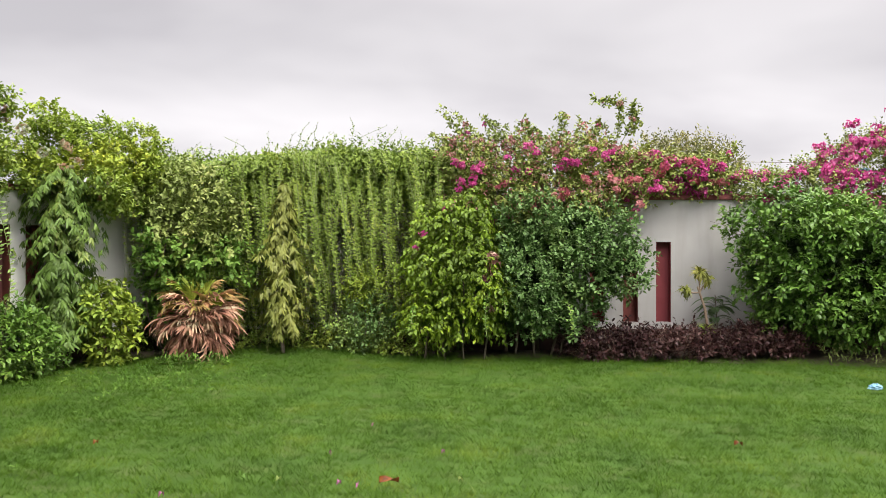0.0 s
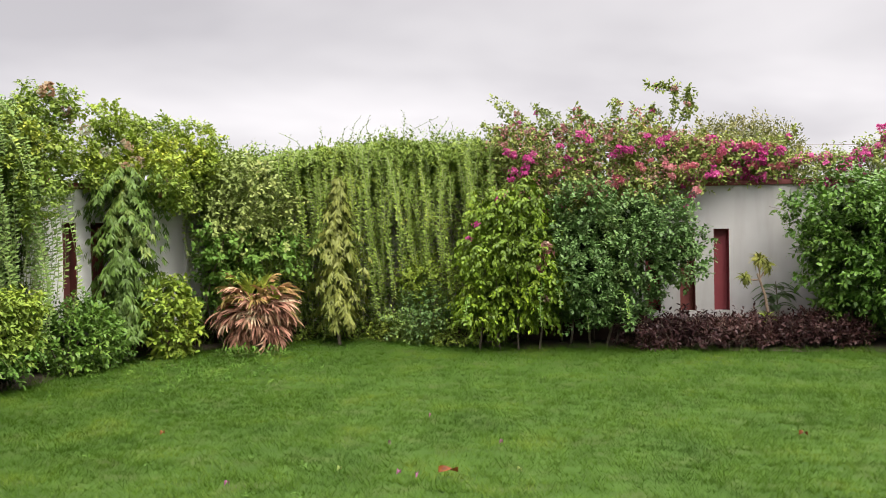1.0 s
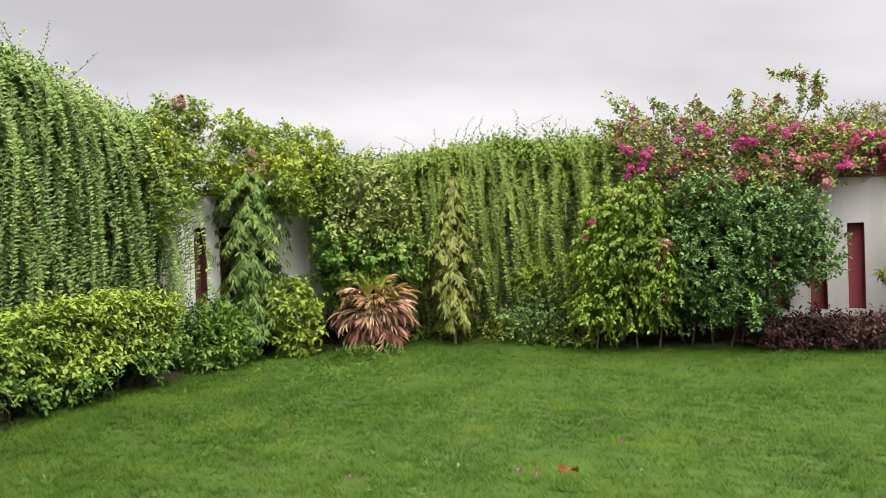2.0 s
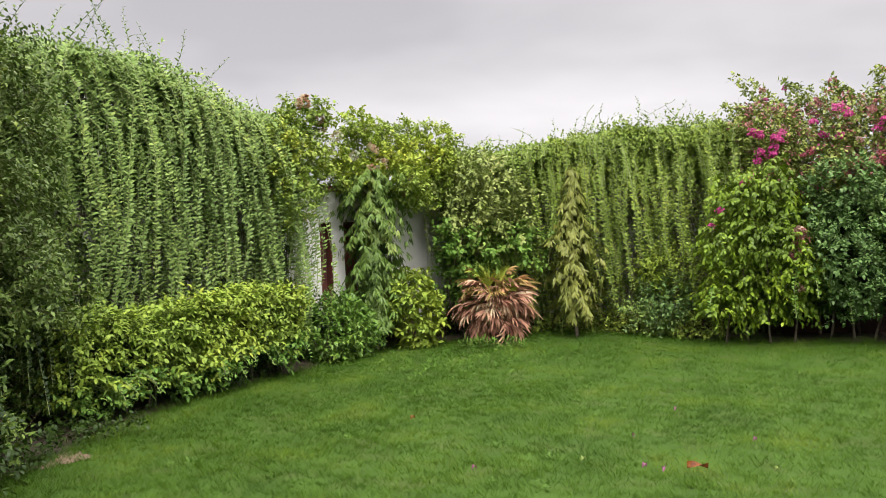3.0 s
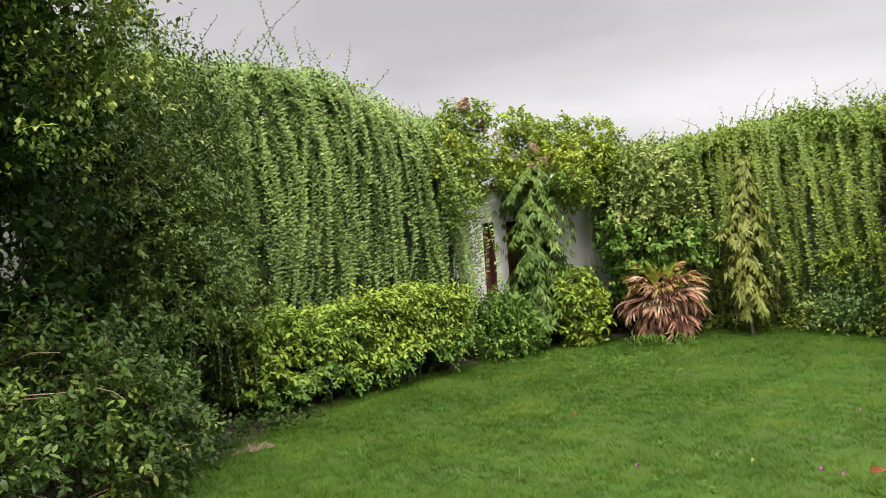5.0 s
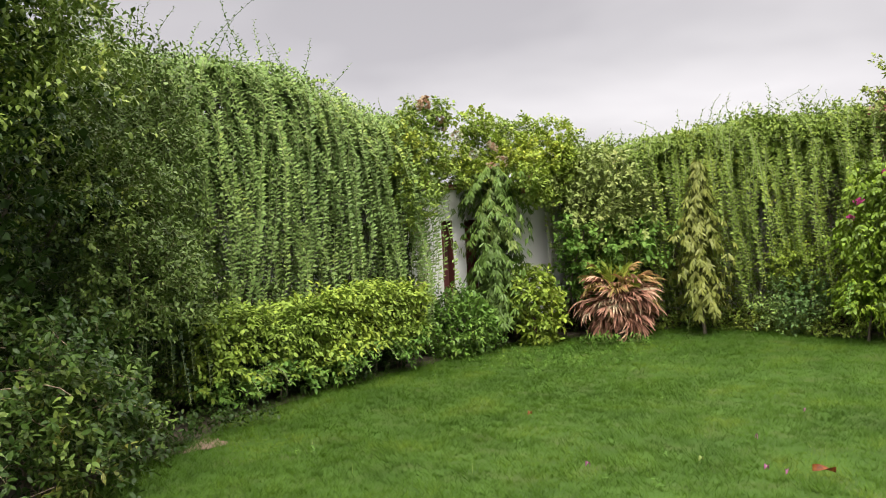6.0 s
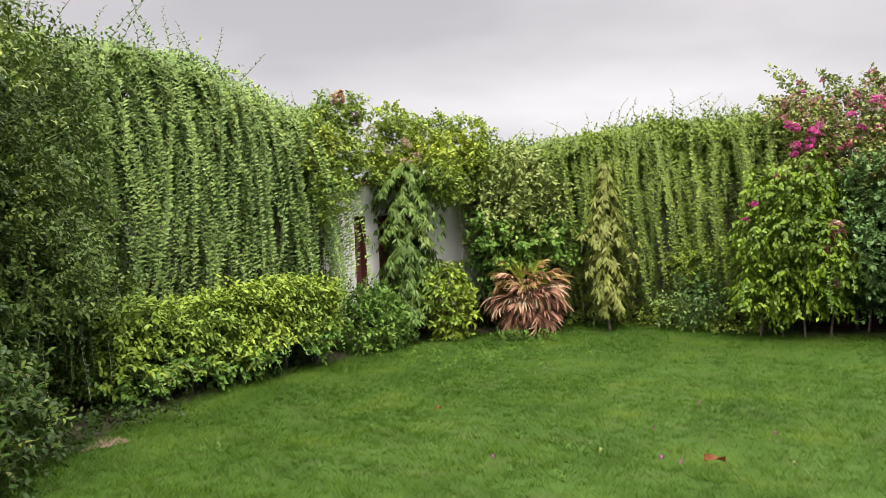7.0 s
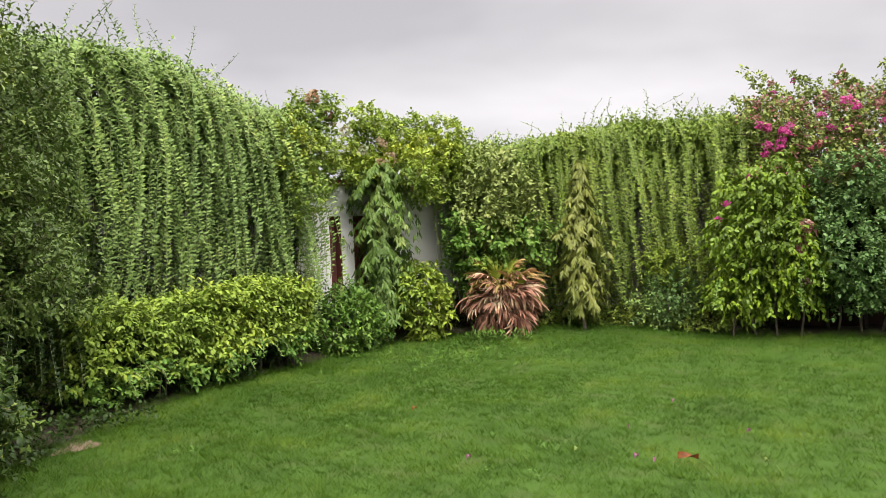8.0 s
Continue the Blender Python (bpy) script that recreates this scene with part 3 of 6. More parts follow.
# ---- hanging creepers ----
def strand_mesh(name, length, mat, seed, step=0.039, leaf=0.068, width=0.023, arch=40.0, drift=0.0):
    """A trailing stem that rises from the mat, arches over and hangs, with leaves in pairs that turn up to the light."""
    r = np.random.default_rng(seed)
    n = max(5, int(length / step))
    s = (np.arange(n) + 0.25 * r.random(n)) * step
    ds = np.diff(s, prepend=0.0)
    ph = r.random(4) * 6.28
    bend = 0.20 + 0.20 * r.random()
    phi = -90 + (90 + arch * (0.6 + 0.8 * r.random())) * np.exp(-(s / bend) ** 1.3) + 7 * np.sin(s * 1.7 + ph[0])
    out, z = np.cumsum(np.cos(np.radians(phi)) * ds), np.cumsum(np.sin(np.radians(phi)) * ds)
    sway = drift * np.exp(-s / 0.9) + 0.12 * np.sin(s * 1.6 + ph[1]) + 0.10 * np.sin(s * 4.1 + ph[2]) + 0.06 * r.normal()
    p = np.stack([np.cumsum(sway * ds), -out, z], -1)
    d = unit(np.gradient(p, axis=0))
    hang = np.clip(-d[:, 2], 0, 1)[:, None]
    P, A, N = [], [], []
    turn = np.where(np.arange(n) % 2, 0.1, 0.5) * r.choice([-1, 1], n) + r.normal(size=n) * 0.3
    for side in (-1, 1):
        lat = np.stack([side * np.cos(turn), -0.35 - 0.5 * np.abs(np.sin(turn)), 0 * turn], -1)
        up = np.where(r.random(n) < 0.93, 0.50, -0.35) + 0.24 * r.normal(size=n)
        A.append(unit(lat) * 0.8 + UP * up[:, None] + d * (1 - hang) * 0.5)
        N.append(np.stack([-0.30 * side + 0 * turn, -0.68 + 0 * turn, 0.60 + 0 * turn], -1) + r.normal(size=(n, 3)) * 0.22)
        P.append(p + r.normal(size=p.shape) * 0.003)
    P, A, N = np.concatenate(P), np.concatenate(A), np.concatenate(N)
    taper = 1 - 0.5 * np.clip((np.tile(s, 2) - length + 0.4) / 0.4, 0, 1)
    k = (0.65 + 0.5 * r.random(len(P))) * taper
    keep = r.random(len(P)) > 0.08
    lf = leaves(P[keep], A[keep], N[keep], (leaf * k)[keep], (width * k)[keep], plain=True)
    stem = tube(p[::2], 0.0038, 3)
    me = tri_mesh(name, *join(stem, lf), M[mat])
    me.materials.append(M["vine_stem"])
    me.polygons.foreach_set("material_index", (np.arange(len(me.polygons)) < len(stem[1])).astype(np.int32))
    return me


def shoot_soup(h, seed, leaf=0.055):
    """An upright, bare-tipped shoot above the mat."""
    r = np.random.default_rng(seed)
    n = max(6, int(h / 0.035))
    t = np.linspace(0, 1, n)
    h = h * 0.95
    lean = r.normal(size=2) * 0.5
    p = np.stack([lean[0] * h * t ** 1.5 + 0.02 * np.sin(t * 7 + seed), lean[1] * h * t ** 1.5, h * t], -1)
    P = np.repeat(p[1:], 2, 0)
    side = np.tile([-1, 1], n - 1)
    a = np.repeat(np.arange(n - 1) * 1.3, 2)
    A = np.stack([side * np.cos(a), side * np.sin(a), 0.55 + 0 * a], -1) + r.normal(size=(len(P), 3)) * 0.15
    k = np.repeat(1 - 0.6 * t[1:], 2) * (0.7 + 0.5 * r.random(len(P)))
    return join(tube(p, 0.004 * (1 - 0.7 * t) + 0.0008, 3), leaves(P, A, np.tile(UP, (len(P), 1)), leaf * k, leaf * 0.42 * k))


def fence_mass(root, way, out, length, top, n, mat, s0=0.0):
    """The thicket on the fence above the coping, closed enough to hide the sky."""
    s = s0 + rng.random(n) * (length - s0)
    tp = np.array([top(q) for q in s])
    z = WALL_TOP - 0.02 + (tp - 0.10 - WALL_TOP) * rng.random(n)
    P = way * s[:, None] + out * rng.uniform(-0.16, 0.16, n)[:, None]
    P[:, 2] = z
    lf, tw = twigs(P, out * 0.4 + rng.normal(size=P.shape) * 0.6, 0.19, 8, 0.085, 0.050, droop=0.15, side_up=0.3, plain=True)
    part("fence_foliage", lf, M[mat], root)


def build_creeper(name, label, place, way, out, length, top, drop, mat, seed, leaf_scale=1.0, s0=0.0, drift=0.0):
    """place: the corner end on the wall's face; way: along the wall; top(s), drop(s): height of the crest, length of the hang. Hangs from s0 on."""
    way, out = np.array(way, float), np.array(out, float)
    at = np.array(place, float)
    root = thing(name, at, label, "creeper")
    turn = math.atan2(-out[0], out[1]) + math.pi
    lengths = [0.45, 0.7, 1.0, 1.4, 1.8, 2.2, 2.5, 2.8, 3.1, 3.4]
    stock = {L: [strand_mesh("strand", L, mat, seed * 50 + 7 * k + int(L * 10), leaf=0.062 * leaf_scale, width=0.027 * leaf_scale, drift=drift * 0.5 * k) for k in range(4)] for L in lengths}

    def hang(s, off, h, want, wild):
        L = min(lengths, key=lambda q: abs(q - want))
        ob = new("strand", stock[L][int(rng.integers(4)) if s > s0 + 0.5 else 0])
        ob.parent = root
        loc = way * s + out * off
        ob.location = (loc[0], loc[1], h)
        ob.rotation_euler = (rng.normal() * 0.025, rng.normal() * 0.05, turn + rng.normal() * wild)
        ob.scale = (1, 0.85 + 0.35 * rng.random(), 1)

    # layers from the wall outwards: spacing, distance from the wall, start below the crest, share of the full drop
    for gap, o0, o1, low, part_0, part_1 in ((0.052, -0.14, -0.05, 0.12, 0.90, 1.0), (0.066, -0.04, 0.10, 0.30, 0.60, 1.0), (0.085, 0.08, 0.24, 0.70, 0.30, 0.98), (0.032, -0.08, 0.22, 0.05, 0.12, 0.36)):
        for s in np.arange(s0 + 0.03, length, gap):
            s = min(max(s + rng.normal() * gap * 0.3, s0 + 0.01), length)
            share = part_0 + (part_1 - part_0) * rng.random() ** 0.7
            dip = 0.30 * max(0.0, math.sin(4.7 * s + 1.6 * math.sin(2.1 * s + seed)) - 0.35) * (o1 > 0.05) * (part_1 > 0.5)
            hang(s, rng.uniform(o0, o1), top(s) - 0.09 - low * rng.random() - dip, (drop(s) - dip) * share, 0.22 if part_1 > 0.5 else 0.9)
    # leaves close to the wall, behind the hanging stems, coloured darker to shade the gaps
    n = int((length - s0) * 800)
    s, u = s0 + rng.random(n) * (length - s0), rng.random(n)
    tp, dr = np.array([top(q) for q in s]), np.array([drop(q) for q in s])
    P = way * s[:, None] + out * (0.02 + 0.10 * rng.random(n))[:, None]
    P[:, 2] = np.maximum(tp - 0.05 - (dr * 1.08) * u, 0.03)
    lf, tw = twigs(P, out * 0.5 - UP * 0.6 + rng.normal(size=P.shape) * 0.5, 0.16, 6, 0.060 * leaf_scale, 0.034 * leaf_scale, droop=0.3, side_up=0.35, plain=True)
    f = part("backing_foliage", lf, M["creeper_shade"], root, "leaves against the wall, coloured dark for shade")
    twigwork(tw, M["stem"], f)
    # old woody stems that cover the wall behind the leaves
    n = int((length - s0) * 520)
    s = s0 + rng.random(n) * (length - s0)
    tp = np.array([top(q) for q in s])
    P = way * s[:, None] + out * (0.015 + 0.05 * rng.random(n))[:, None]
    P[:, 2] = 0.05 + (tp - 0.2) * rng.random(n)
    D = way * rng.normal(size=(n, 1)) * 0.35 + out * 0.04 + UP
    part("woody_tangle", sticks(P, unit(D), np.minimum(0.25 + 0.35 * rng.random(n), np.maximum(tp - 0.30 - P[:, 2], 0.05)), 0.008), M["bark"], root, "tangle of old brown stems against the wall")["kind"] = "stuff"
    fence_mass(root, way, out, length, top, int((length - s0) * 620), mat, s0)
    # the mat that spills over the crest
    n = int((length - s0) * 230)
    s = s0 + rng.random(n) * (length - s0)
    tp = np.array([top(q) for q in s])
    a = rng.random(n) * np.pi
    P = way * s[:, None] + out * (0.06 + 0.24 * np.cos(a))[:, None]
    bump = 0.08 * ripple(np.stack([s * 2.2, s * 0.9, 0 * s], -1), seed)
    P[:, 2] = tp - 0.25 + (0.19 + bump) * np.sin(a) + 0.03 * rng.normal(size=n)
    D = out * (0.9 * np.cos(a))[:, None] + UP * (0.35 * np.sin(a) - 0.55 * np.clip(np.cos(a), 0, 1))[:, None] + way * rng.normal(size=(n, 1)) * 0.5 + rng.normal(size=P.shape) * 0.2
    lf, tw = twigs(P, D, 0.24, 10, 0.056 * leaf_scale, 0.025 * leaf_scale, droop=0.2, opposite=True, side_up=0.9, plain=True)
    part("crest_foliage", lf, M[mat], root)
    return root, at


def add_shoots(root, way, out, spots, seed, mat):
    for k, (s, z, h) in enumerate(spots):
        ob = part("shoot", shoot_soup(h * 1.1, seed + k, 0.085), M[mat], root)
        p = np.array(way) * s + np.array(out) * (0.05 + 0.1 * rng.random())
        ob.location = (p[0], p[1], z)


def back_top(s):
    return float(np.interp(s, [0.0, 0.5, 1.2, 2.2, 2.9, 3.6, 4.4, 5.2], [2.78, 2.80, 2.84, 2.95, 3.00, 2.96, 2.90, 2.86])) + 0.025 * math.sin(5 * s)


def left_top(s):
    return float(np.interp(s, [2.0, 2.9, 3.3, 4.0, 4.7, 5.5, 7.0, 8.0], [2.95, 3.02, 3.10, 3.28, 3.58, 3.68, 3.70, 3.70])) + 0.03 * math.sin(4 * s)


BACK_FACE, LEFT_FACE = (0.0, -1.0, 0.0), (0.9217, -0.388, 0.0)
ob, _ = build_creeper("back_creeper", "dense green creeper hanging in leafy strands over the back wall", (-4.35, BACK_Y - 0.01, 0), (1, 0, 0), BACK_FACE, 4.75,
                      back_top, lambda s: 2.78, "creeper", 3, drift=0.15)
add_shoots(ob, (1, 0, 0), BACK_FACE, [(0.55, 2.72, 0.30), (0.95, 2.75, 0.26), (1.55, 2.85, 0.24), (2.05, 2.86, 0.30), (2.32, 2.90, 0.34), (2.62, 2.90, 0.24), (2.85, 2.93, 0.28), (3.05, 2.92, 0.50), (3.2, 2.92, 0.26), (3.42, 2.9, 0.24), (3.62, 2.88, 0.36), (3.85, 2.85, 0.30), (4.05, 2.85, 0.42), (0.3, 2.7, 0.3), (1.25, 2.78, 0.3), (1.8, 2.85, 0.36), (2.2, 2.9, 0.42), (2.5, 2.9, 0.36), (2.95, 2.92, 0.36), (3.5, 2.9, 0.4), (4.3, 2.82, 0.3)], 90, "creeper")
ob, _ = build_creeper("left_creeper", "grey-green creeper hanging in leafy strands over the overgrown wall", left(0, 0.01), (*LEFT_WAY, 0), LEFT_FACE, 8.0,
                      left_top, lambda s: left_top(s) - 0.35, "creeper_cool", 5, leaf_scale=1.06, s0=2.95, drift=0.5)
add_shoots(ob, (*LEFT_WAY, 0), LEFT_FACE, [(3.1, 2.98, 0.25), (3.35, 3.0, 0.22), (3.7, 3.1, 0.25), (4.05, 3.2, 0.3), (4.35, 3.35, 0.32), (4.6, 3.45, 0.5), (4.85, 3.5, 0.4), (5.1, 3.55, 0.65), (5.35, 3.55, 0.45), (5.6, 3.55, 0.5), (5.9, 3.55, 0.55), (6.3, 3.55, 0.75), (6.6, 3.55, 0.6), (4.2, 3.25, 0.45), (4.48, 3.4, 0.55), (4.72, 3.45, 0.5), (4.98, 3.5, 0.7), (5.22, 3.55, 0.8), (5.75, 3.55, 0.7), (3.5, 3.05, 0.35), (3.9, 3.15, 0.4)], 140, "creeper_cool")


# ---- shrubs and trees ----
def stems_to(base, targets, r0=0.02, r1=0.006, bend=0.08, spread=0.1):
    out = []
    for t in targets:
        b = np.array(base, float) + np.array([rng.normal() * spread, rng.normal() * spread, -0.03])
        out.append(limb(b, t, r0, r1, bend))
    return out


def build_golden_hedge():
    """Clipped hedge of golden leaves in two runs of different height, boxy, with a ragged foot."""
    foot, way, out = np.array((-5.24, 5.66, 0.0)), np.array((0.1608, 0.9870, 0.0)), np.array((0.9870, -0.1608, 0.0))

    def place(p):
        return foot + way * p[:, :1] - out * p[:, 1:2] + UP * p[:, 2:]

    for s0, s1, deep, top, n, seed in ((-0.37, 1.17, 0.80, 0.78, 1200, 3.0), (1.13, 2.70, 0.60, 1.0, 1150, 9.0)):
        at = place(np.array([[(s0 + s1) / 2, deep / 2, 0.0]]))[0]
        p, o = slab(s0, s1, 0.06, deep, 0.10, top, n, depth=0.22, seed=seed, lump=0.06)
        # the low run falls away from its near end, the tall one rises a little
        f = (p[:, 0] - s0) / (s1 - s0)
        p[:, 2] *= 1.09 - 0.05 * f if s0 < 0 else 0.94 + 0.03 * f
        # rounded shoulders
        k = np.clip((p[:, 2] - top + 0.16) / 0.16, 0, 1)
        p[:, 1] += 0.04 * k ** 2 * (o[:, 1] < -0.5)
        p[:, 2] -= 0.06 * np.clip((0.22 - p[:, 1]) / 0.22, 0, 1) ** 2 * (o[:, 2] > 0.5)
        ragged = (0.12 if s0 < 0 else 0.20) + 0.13 * ripple(np.stack([p[:, 0] * 3.1, p[:, 0], 0 * p[:, 0]], -1), seed)
        keep = (p[:, 2] > ragged) | (o[:, 2] > 0.5)
        p, o = p[keep], o[keep]
        O, face = place(p), way * o[:, :1] - out * o[:, 1:2] + UP * o[:, 2:]
        D = unit(face * 0.9 + UP * 0.25 + rng.normal(size=O.shape) * 0.35)
        # Leaves below this height take a darker green, standing for shade low down
        young = p[:, 2] + 0.08 * rng.normal(size=len(p)) > 0.36 * top
        twig = dict(length=0.15, per=9, L=0.067, W=0.033, droop=0.30, side_up=0.9, jitter=0.28)
        stems = []
        for _ in range(13):
            a = place(np.array([[rng.uniform(s0 + 0.1, s1 - 0.1), rng.uniform(0.2, deep - 0.2), -0.02]]))[0]
            stems.append(limb(a, a + np.array([rng.normal() * 0.10, rng.normal() * 0.10, top - 0.12]), 0.012, 0.004, 0.06))
        ob = plant("golden_hedge", at, "clipped hedge with yellow-green leaves and dark stems below", "hedge", O[young], D[young], "lime", twig, stems, group="golden hedges")
        part("older_foliage", rel(twigs(O[~young], D[~young], **twig)[0], at), M["mid_green"], ob, "mid-green lower leaves")
        # Near-black inner leaves stand in for the shade inside the hedge
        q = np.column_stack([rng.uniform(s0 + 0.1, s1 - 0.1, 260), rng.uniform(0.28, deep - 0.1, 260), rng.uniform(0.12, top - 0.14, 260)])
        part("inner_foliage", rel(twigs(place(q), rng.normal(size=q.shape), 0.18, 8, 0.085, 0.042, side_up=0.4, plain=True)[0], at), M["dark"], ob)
        for k in range(int((s1 - s0) * 9)):
            q = new("hanging_shoot", strand_mesh("hanging_shoot", 0.28 + 0.22 * rng.random(), "mid_green", 1200 + k + int(seed * 40), step=0.036, leaf=0.066, width=0.030, arch=10))
            q.parent = ob
            q.location = place(np.array([[rng.uniform(s0 + 0.05, s1 - 0.05), rng.uniform(0.05, 0.22), rng.uniform(0.36, 0.5)]]))[0] - at
            q.rotation_euler = (0, 0, 1.41 + rng.normal() * 0.4)
    # loose shoots under the leaves, in a dark colour that stands for shade
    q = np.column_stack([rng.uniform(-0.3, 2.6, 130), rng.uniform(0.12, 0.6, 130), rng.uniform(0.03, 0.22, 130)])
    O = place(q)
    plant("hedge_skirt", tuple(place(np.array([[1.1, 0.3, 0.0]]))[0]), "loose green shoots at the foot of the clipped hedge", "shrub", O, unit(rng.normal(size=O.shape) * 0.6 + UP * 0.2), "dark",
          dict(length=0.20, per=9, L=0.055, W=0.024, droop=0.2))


def bush_hollow(P):
    """Below 1 inside the leafless hollows of the tall bush."""
    q = np.full(len(P), 9.0)
    for c, r in (((-4.35, 3.0, 1.60), (0.95, 0.95, 0.72)), ((-4.9, 3.75, 1.55), (0.5, 0.5, 0.4)), ((-4.75, 3.6, 2.5), (0.35, 0.4, 0.2)), ((-5.25, 4.45, 0.50), (0.55, 0.55, 0.55))):
        q = np.minimum(q, np.linalg.norm((P - np.array(c)) / np.array(r), axis=1) + 0.25 * ripple(P * 3.0, 5.0))
    return q


def build_near_bush():
    """The tall dark bush beside the lawn, and the sprawling growth at its foot."""
    # The last blob is an unseen canopy, added to shade the sprawl below
    blobs = [((-5.55, 3.10, 2.3), (1.05, 1.05, 1.5)), ((-5.6, 3.05, 3.35), (0.95, 0.95, 0.75)), ((-6.1, 4.05, 2.6), (0.82, 0.7, 1.0)), ((-5.75, 3.5, 1.2), (0.75, 0.85, 0.9)),
             ((-5.2, 2.1, 2.2), (0.9, 0.9, 1.5)), ((-6.2, 4.7, 2.0), (0.7, 0.6, 0.9)), ((-5.6, 2.2, 3.5), (0.8, 0.8, 0.7)), ((-5.8, 2.75, 4.2), (1.0, 1.1, 0.6)), ((-6.2, 3.4, 4.1), (1.0, 1.1, 0.8)), ((-4.7, 2.2, 4.1), (0.9, 0.9, 0.4))]
    blobs = clumps(blobs, 75, 0.38, flat=0.7, seed=2.0, zmin=0.5)
    O, out = crown(blobs, 3900, depth=0.5, lump=0.2, seed=2.0, zmin=0.25, freq=2.8)
    keep = bush_hollow(O) > 1
    O, out = O[keep], out[keep]
    D = unit(out * np.array([1, 1, 0.4]) + rng.normal(size=out.shape) * np.array([0.6, 0.6, 0.35]) + UP * 0.12)
    stems = stems_to((-6.2, 3.3, 0), [(-5.9, 3.1, 2.6), (-6.1, 4.2, 2.8), (-5.7, 2.4, 2.7), (-6.0, 3.7, 3.4), (-6.3, 4.6, 2.0)], 0.04, 0.01, 0.04, 0.15)
    at = (-5.7, 3.3, 0)
    # Higher leaves get the lighter olive: sky light put into the colour
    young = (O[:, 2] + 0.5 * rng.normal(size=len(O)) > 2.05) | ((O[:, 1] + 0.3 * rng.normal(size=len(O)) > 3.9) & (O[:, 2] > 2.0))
    twig = dict(length=0.28, per=14, L=0.056, W=0.028, droop=0.10, side_up=1.2, jitter=0.25, opposite=True, plain=True)
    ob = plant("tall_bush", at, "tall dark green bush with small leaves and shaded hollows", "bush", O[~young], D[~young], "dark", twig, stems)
    part("young_foliage", rel(twigs(O[young], D[young], **twig)[0], at), M["olive"], ob, "olive-green upper leaves, lightened for sky light")
    # Dark inner leaves put the shade of the hollows into their colour
    inner = [((x, y, z), (0.9 * a, 0.9 * b, 0.9 * c)) for (x, y, z), (a, b, c) in blobs[:10]]
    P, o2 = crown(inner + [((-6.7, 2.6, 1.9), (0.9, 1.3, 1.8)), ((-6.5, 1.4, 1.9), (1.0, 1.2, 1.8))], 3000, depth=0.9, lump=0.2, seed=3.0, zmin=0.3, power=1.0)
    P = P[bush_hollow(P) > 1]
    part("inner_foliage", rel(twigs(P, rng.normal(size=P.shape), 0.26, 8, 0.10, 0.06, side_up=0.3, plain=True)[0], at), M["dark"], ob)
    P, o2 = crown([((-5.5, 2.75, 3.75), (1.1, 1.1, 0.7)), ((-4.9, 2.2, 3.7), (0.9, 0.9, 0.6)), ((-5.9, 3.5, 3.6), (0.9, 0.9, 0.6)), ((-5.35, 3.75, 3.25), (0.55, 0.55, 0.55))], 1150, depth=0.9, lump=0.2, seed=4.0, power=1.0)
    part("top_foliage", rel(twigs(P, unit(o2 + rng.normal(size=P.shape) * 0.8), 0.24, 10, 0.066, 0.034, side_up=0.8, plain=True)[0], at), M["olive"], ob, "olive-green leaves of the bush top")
    for k, (x, y, z, h) in enumerate([(-5.2, 4.2, 3.3, 0.8), (-5.35, 4.45, 3.2, 0.95), (-5.25, 4.35, 3.2, 0.8), (-5.6, 4.7, 3.15, 0.95), (-5.75, 4.9, 3.0, 0.8), (-5.95, 5.1, 3.1, 0.6), (-5.1, 4.0, 3.4, 0.8), (-5.45, 4.75, 3.1, 0.7), (-5.8, 5.1, 3.1, 0.65)]):
        s = part("shoot", shoot_soup(h, 300 + k, 0.09), M["olive"], ob)
        s.location = (x - at[0], y - at[1], z - at[2])
    # medium growth between the bush and the creeper
    blobs = [((-6.25, 5.35, 2.6), (0.55, 0.6, 0.95)), ((-6.1, 5.2, 1.7), (0.6, 0.6, 0.6)), ((-5.55, 4.75, 1.45), (0.5, 0.5, 0.30)), ((-5.75, 4.6, 2.0), (0.5, 0.55, 0.5)), ((-5.25, 4.42, 1.30), (0.42, 0.42, 0.36)), ((-5.65, 5.1, 1.10), (0.45, 0.42, 0.22))]
    O, out = crown(blobs, 2500, depth=0.5, lump=0.25, seed=6.0, zmin=0.95)
    plant("side_bush", (-6.1, 5.2, 0), "green bush with small grey-green leaves against the creeper", "bush", O, blend_way(out, 0.2, 0.5), "grey_green",
          dict(length=0.20, per=10, L=0.055, W=0.027, droop=0.1, opposite=True, plain=True), stems_to((-6.2, 5.2, 0), [(-6.2, 5.3, 2.6), (-6.0, 5.1, 1.6), (-6.3, 5.5, 2.2), (-5.3, 4.45, 1.35), (-5.5, 4.0, 1.3)], 0.02, 0.006))
    # sprawl
    blobs = [((-4.62, 3.35, 0.50), (0.52, 0.60, 0.45)), ((-4.45, 2.75, 0.42), (0.55, 0.60, 0.42)), ((-5.05, 3.8, 0.35), (0.35, 0.35, 0.33)), ((-4.95, 3.1, 0.85), (0.45, 0.6, 0.38)), ((-4.25, 2.0, 0.45), (0.6, 0.7, 0.45)), ((-5.08, 3.98, 0.24), (0.28, 0.28, 0.28)), ((-4.66, 3.78, 0.20), (0.28, 0.26, 0.22)), ((-4.36, 3.40, 0.18), (0.28, 0.30, 0.20))]
    blobs = clumps(blobs, 36, 0.16, flat=0.8, seed=8.0, zmin=0.08, inner=0.6)
    O, out = crown(blobs, 1200, depth=0.5, lump=0.25, seed=8.0, zmin=0.03)
    D = blend_way(out, 0.25, 0.6)
    # Twigs that face up get the paler leaf colour, as if lit from above
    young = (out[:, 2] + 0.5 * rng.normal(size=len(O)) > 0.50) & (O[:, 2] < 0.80)
